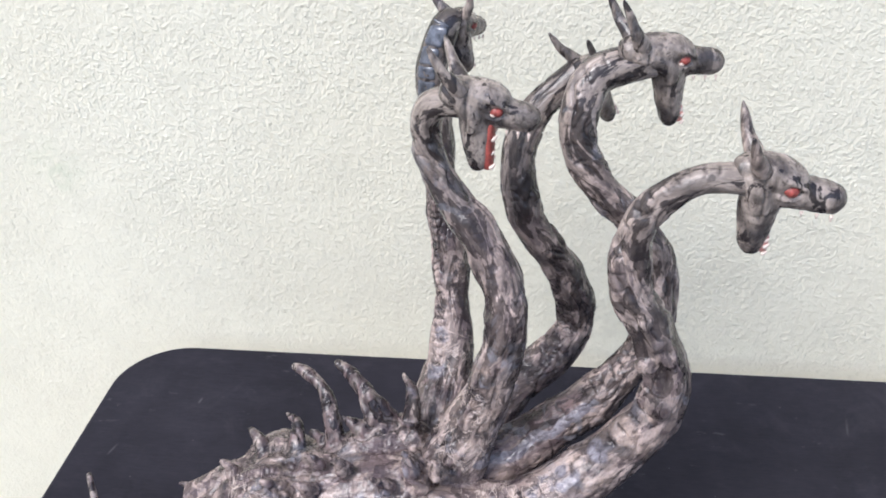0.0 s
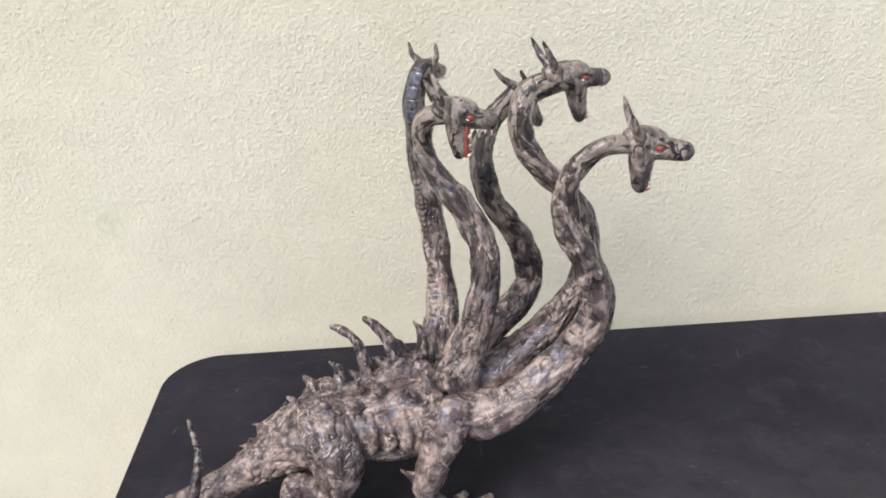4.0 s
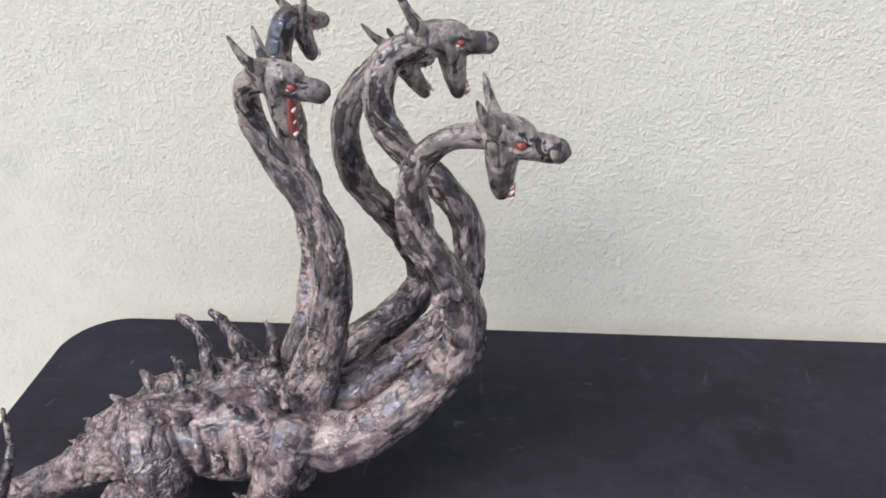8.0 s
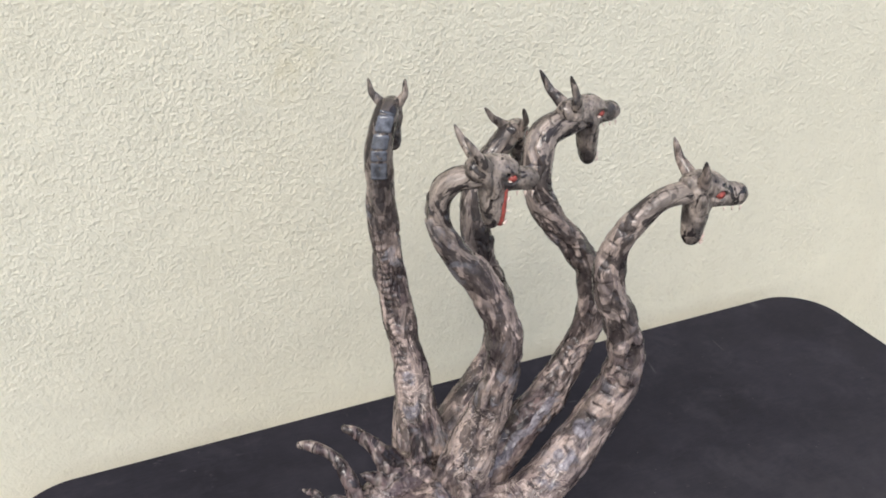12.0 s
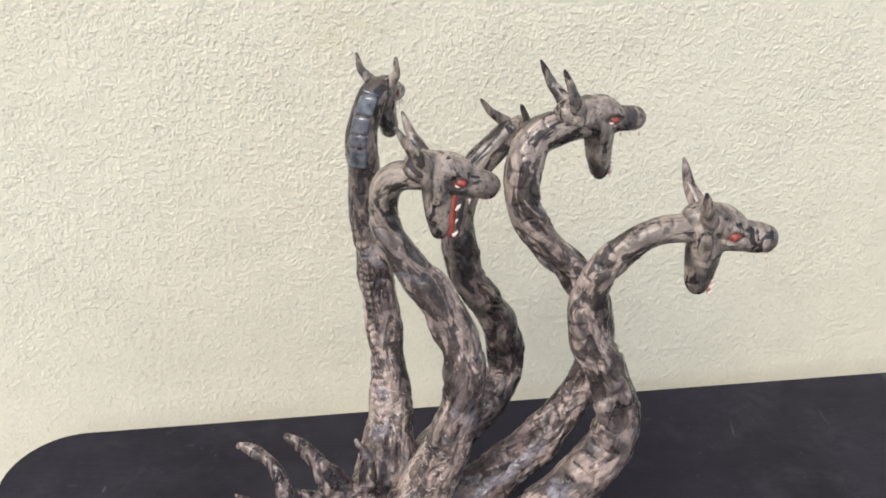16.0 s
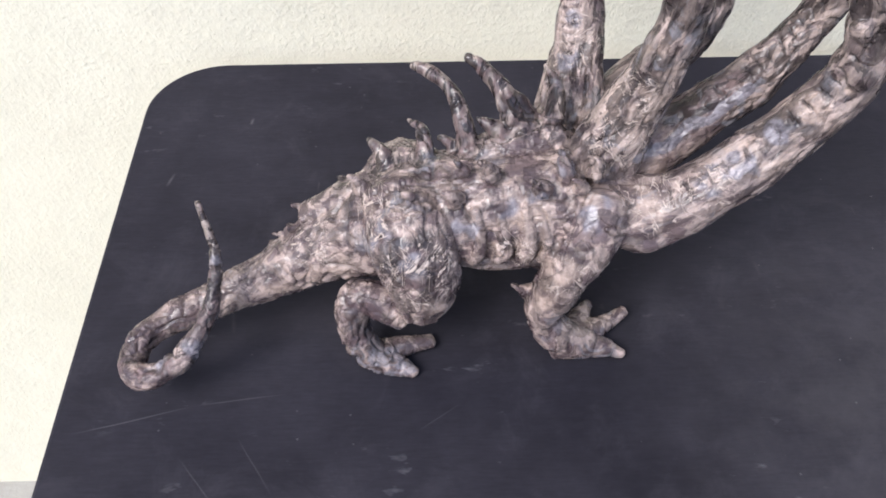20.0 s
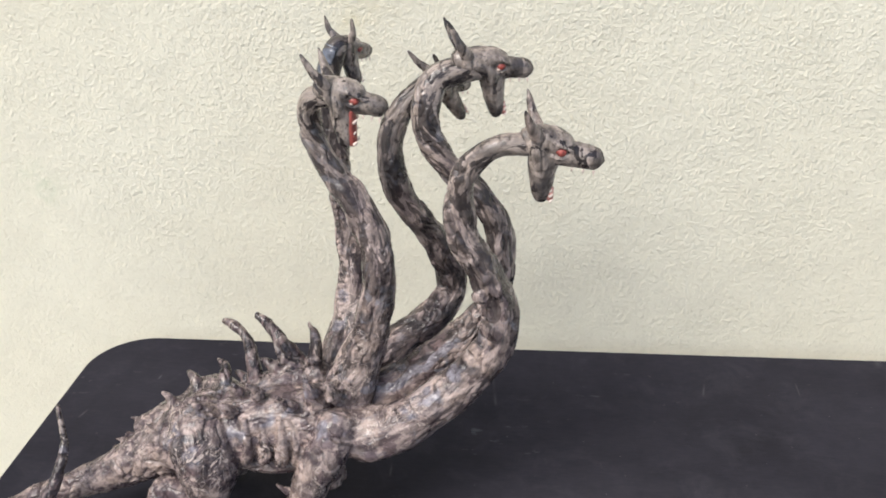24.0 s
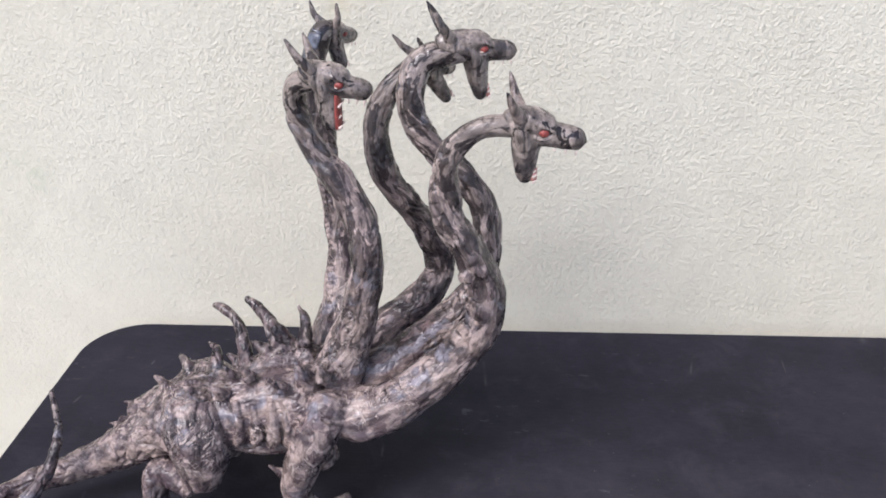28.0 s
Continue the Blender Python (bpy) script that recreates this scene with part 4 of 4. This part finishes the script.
def head(o, yaw, pitch, jaw, horn_l, horn_r, k, long, set_back, jaw_x, raw, white, slip):
    m = Matrix.Translation(o) @ pose(0, 0, 0, 0, -pitch, yaw) @ Matrix.Scale(k, 4)
    rot = m.to_3x3().normalized()
    lat = np.array(rot @ Vector((0, 1, 0)))
    fwd = np.array(rot @ Vector((1, 0, 0)))

    def at(x, y, z):
        return np.array(m @ Vector((x * long if x > 0 else x, y, z)))

    def tube(to, rows, around=12, n=5, side=None):
        to.sweep([(*at(*r[:3]), *(q * k for q in r[3:])) for r in rows], n, around, side)
    skull = Clay()
    # hood of the cranium, ending in a brow that overhangs the eyes
    tube(skull, [(set_back - .009, 0, -.001, .0070, .0076), (set_back - .002, 0, .0012, .0092, .0094), (.003, 0, .0012, .0104, .0100), (.0095, 0, .0008, .0100, .0088), (.0145, 0, .0002, .0088, .0066), (.0175, 0, -.0006, .0066, .0042)], 22, 5, lat)
    # deep straight snout with a round nose
    tube(skull, [(.000, 0, -.0068, .0082, .0088), (.010, 0, -.0066, .0083, .0092), (.0180, 0, -.0064, .0080, .0090), (.0250, 0, -.0068, .0078, .0087), (.0315, 0, -.0075, .0077, .0083), (.0362, 0, -.0080, .0066, .0070), (.0388, 0, -.0084, .0046, .0046), (.0400, 0, -.0086, .0026, .0026)], 24, 5, lat)
    for s in (1, -1):
        tube(skull, [(.002, .0086 * s, .0034, .0016), (.0090, .0098 * s, .0014, .0018), (.0155, .0084 * s, -.0008, .0016), (.0190, .0070 * s, -.0030, .0013)], 9)
        tube(skull, [(.0050, .0084 * s, -.0070, .0010), (.0105, .0087 * s, -.0084, .0011), (.0160, .0080 * s, -.0064, .0010)], 9)
        # cheek and the root of the jaw
        tube(skull, [(set_back - .003, .0050 * s, .001, .0058), (jaw_x - .003, .0054 * s, -.008, .0062), (jaw_x + .000, .0044 * s, -.0170, .0056)], 14)
        tube(skull, [(.0310, .0044 * s, -.0030, .0018), (.0345, .0040 * s, -.0040, .0015)], 9)
        # knot of clay round the root of the horn
        tube(skull, [(set_back - .0035, .0080 * s, .0040, .0028), (set_back + .0005, .0088 * s, .0010, .0028), (set_back + .0010, .0084 * s, -.0030, .0020)], 10)
    j = np.array(jaw)
    hinge = at(jaw_x, 0, -.008)
    d = j - hinge
    skull.sweep([(*(hinge + d * q), w * k, h * k) for q, w, h in ((0, .0086, .0106), (.25, .0086, .0102), (.50, .0084, .0088), (.72, .0080, .0072), (.86, .0070, .0058), (.96, .0044, .0038))], 5, 18, lat)
    skull.ball(at(jaw_x + .0045, 0, -.0125), (.0074 * k, .0076 * k, .0066 * k), rot)
    v, f = skull.mesh(0.0008, 3)
    loc = (v - np.array(o)) @ np.array(rot) / k
    lx, lz, ly = loc[:, 0], loc[:, 2], np.abs(loc[:, 1])
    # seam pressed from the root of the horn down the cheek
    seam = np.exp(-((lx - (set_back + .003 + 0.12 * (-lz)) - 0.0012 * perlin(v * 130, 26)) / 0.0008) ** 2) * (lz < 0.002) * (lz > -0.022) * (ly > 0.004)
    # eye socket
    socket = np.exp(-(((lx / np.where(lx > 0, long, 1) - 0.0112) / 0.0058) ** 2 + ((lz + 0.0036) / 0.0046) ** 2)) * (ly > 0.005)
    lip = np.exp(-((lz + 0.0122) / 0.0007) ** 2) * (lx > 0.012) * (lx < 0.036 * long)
    v = v + normals(v, f) * (0.0004 * perlin(v * 170, 21) + 0.0002 * perlin(v * 420, 22) - 0.0009 * seam - 0.0007 * socket - 0.0005 * lip)[:, None]
    # darker colour on nose end, seam, eye sockets and lip line
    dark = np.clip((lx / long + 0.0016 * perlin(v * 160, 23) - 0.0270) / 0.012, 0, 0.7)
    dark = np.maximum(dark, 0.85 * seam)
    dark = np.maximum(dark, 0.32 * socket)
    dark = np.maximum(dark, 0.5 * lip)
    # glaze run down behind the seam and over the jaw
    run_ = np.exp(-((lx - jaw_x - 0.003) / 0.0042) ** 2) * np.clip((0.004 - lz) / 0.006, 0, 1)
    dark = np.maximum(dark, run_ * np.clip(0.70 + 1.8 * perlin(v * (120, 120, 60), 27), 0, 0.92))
    dark = np.maximum(dark, np.clip(2.6 * perlin(v * (75, 75, 55), 28) - 0.18, 0, 0.86) * (lx < 0.03))
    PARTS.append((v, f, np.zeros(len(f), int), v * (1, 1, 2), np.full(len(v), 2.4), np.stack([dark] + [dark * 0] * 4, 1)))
    horns = Clay()
    for s, tip in ((1, horn_l), (-1, horn_r)):
        b0 = at(set_back, .0062 * s, .0040)
        tip = np.array(tip)
        mid = b0 * .55 + tip * .45 + np.array(rot @ Vector((-.001, .0030 * s, 0)))
        horns.sweep([(*b0, .0056 * k), (*(b0 * .72 + mid * .28), .0050 * k), (*(b0 * .35 + mid * .65), .0041 * k), (*mid, .0033 * k), (*(mid * .45 + tip * .55), .0024 * k), (*tip, .0009)], 5, 14)
    v, f = horns.mesh(0.0007, 2)
    ends = np.min([np.linalg.norm(v - np.array(t), axis=1) for t in (horn_l, horn_r)], axis=0)
    inked = np.maximum(np.clip((0.0035 + 0.004 * perlin(v * 180, 24) - ends) / 0.003, 0, 0.85), np.clip(1.8 * perlin(v * (190, 190, 60), 29) - 0.1, 0, 0.8))
    v = v + normals(v, f) * (0.0003 * perlin(v * 200, 25))[:, None]
    PARTS.append((v, f, np.zeros(len(f), int), v, np.full(len(v), 1.2), np.stack([inked, inked * 0, slip * (1 - inked), inked * 0, inked * 0], 1)))
    eyes = Clay()
    for s in (1, -1):
        eyes.ball(at(.0112, .0076 * s, -.0036), (.0036 * k, .0026 * k, .0030 * k), rot)
    whites = Clay()
    for s in (1, -1) if white else ():
        whites.ball(at(.0095, .0080 * s, -.0056), (.0018 * k, .0016 * k, .0012 * k), rot)
    if white:
        v, f = whites.mesh()
        PARTS.append((v, f, np.full(len(f), 3), v, np.ones(len(v)), None))
    # tongue and gums on the inner side of the jaw
    unit = d / np.linalg.norm(d)
    inner = fwd - unit * (fwd @ unit)
    inner /= np.linalg.norm(inner)
    gums = eyes if raw else Clay()
    gums.sweep([(*(hinge + d * q + inner * ((.0080 - .0026 * q) if raw else .0058) * k), w * k, (.0034 if raw else .0030) * k) for q, w in (((.10, .0070), (.4, .0074), (.7, .0072), (.93, .0052)) if raw else ((.70, .0034), (.78, .0042), (.86, .0044), (.93, .0030)))], 4, 12, lat)
    v, f = eyes.mesh()
    PARTS.append((v, f, np.full(len(f), 2), v, np.ones(len(v)), None))
    if not raw:
        v, f = gums.mesh()
        PARTS.append((v, f, np.full(len(f), 1), v, np.ones(len(v)), None))
    teeth = Clay()
    for s in (1, -1):
        for q, big in (((.42, 1.15), (.66, .8), (.90, 1.05)) if raw else ((.74, .6), (.84, .85), (.95, .75))):
            b = hinge + d * q + inner * ((.0095 - .0026 * q) if raw else .0060) * k + lat * (.0054 if raw else .0042) * s * k
            teeth.sweep([(*b, .0014 * k * big), (*(b + (inner * .9 - unit * .7) * .0018 * k * big), .0010 * k * big), (*(b + (inner - unit) * .0027 * k * big), .0003)], 3, 8)
        for x, q in ((.020, .0030), (.0275, .0036), (.0345, .0044)):
            b = at(x, .0048 * s, -.0148)
            teeth.sweep([(*b, .0010 * k), (*(b + np.array(rot @ Vector((.0003, 0, -q * (1.0 if raw else 0.75)))) * k), .0002)], 3, 8)
    v, f = teeth.mesh()
    PARTS.append((v, f, np.full(len(f), 3), v, np.ones(len(v)), None))


for h in HEADS:
    head(*h)


# glossy slate-blue plates down the back of the tallest neck
plates = Clay()
back_a = spline(NECK_A, 24)
strip = []
for i in range(22, 80, 2):
    p, t = back_a[i, :3], Vector(back_a[i + 1, :3] - back_a[i, :3]).normalized()
    u = Vector(BACKS[0])
    u = (u - t * u.dot(t)).normalized()
    joint = i % 14 == 10
    wide = 0.0058 * (0.80 if joint else 1.0) * (1.0 - 0.006 * max(0, i - 76))
    strip.append((*(Vector(p) + u * (back_a[i, 3] - (0.0020 if joint else 0.0008))), wide, 0.0016))
side_a = Vector(BACKS[0]).cross(Vector((0, 0, 1)))
plates.sweep(strip, 3, 14, tuple(side_a))
pv, pf = plates.mesh()
PARTS.append((pv, pf, np.full(len(pf), 4), pv, np.ones(len(pv)), None))


def join_parts(name, parts, materials):
    verts, faces, mats, st, tn, ct, o = [], [], [], [], [], [], 0
    for v, f, mi, s, t, q in parts:
        verts.append(v)
        faces += [tuple(i + o for i in p) for p in f]
        mats.append(mi)
        st.append(s)
        tn.append(t)
        ct.append(np.zeros((len(v), 5)) if q is None else q)
        o += len(v)
    me = bpy.data.meshes.new(name)
    me.from_pydata(np.vstack(verts).tolist(), [], faces)
    for m in materials:
        me.materials.append(m)
    me.polygons.foreach_set("material_index", np.concatenate(mats))
    me.polygons.foreach_set("use_smooth", [True] * len(faces))
    me.attributes.new("strand", "FLOAT_VECTOR", "POINT").data.foreach_set("vector", np.vstack(st).ravel())
    me.attributes.new("tone", "FLOAT", "POINT").data.foreach_set("value", np.concatenate(tn))
    ct = np.vstack(ct)
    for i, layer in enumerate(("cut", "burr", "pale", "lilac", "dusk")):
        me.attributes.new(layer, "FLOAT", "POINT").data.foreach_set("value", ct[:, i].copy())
    me.update()
    return new(name, me)


hydra = join_parts("hydra_sculpture", PARTS, [CLAY, PINK, RED, TOOTH, SLATE])
hydra.location, hydra.scale = (0.0006, -0.0030, -0.00225), (1, 1, 1.003)
tagged(hydra, "glazed clay sculpture of a five-headed hydra standing on the black table", "sculpture")
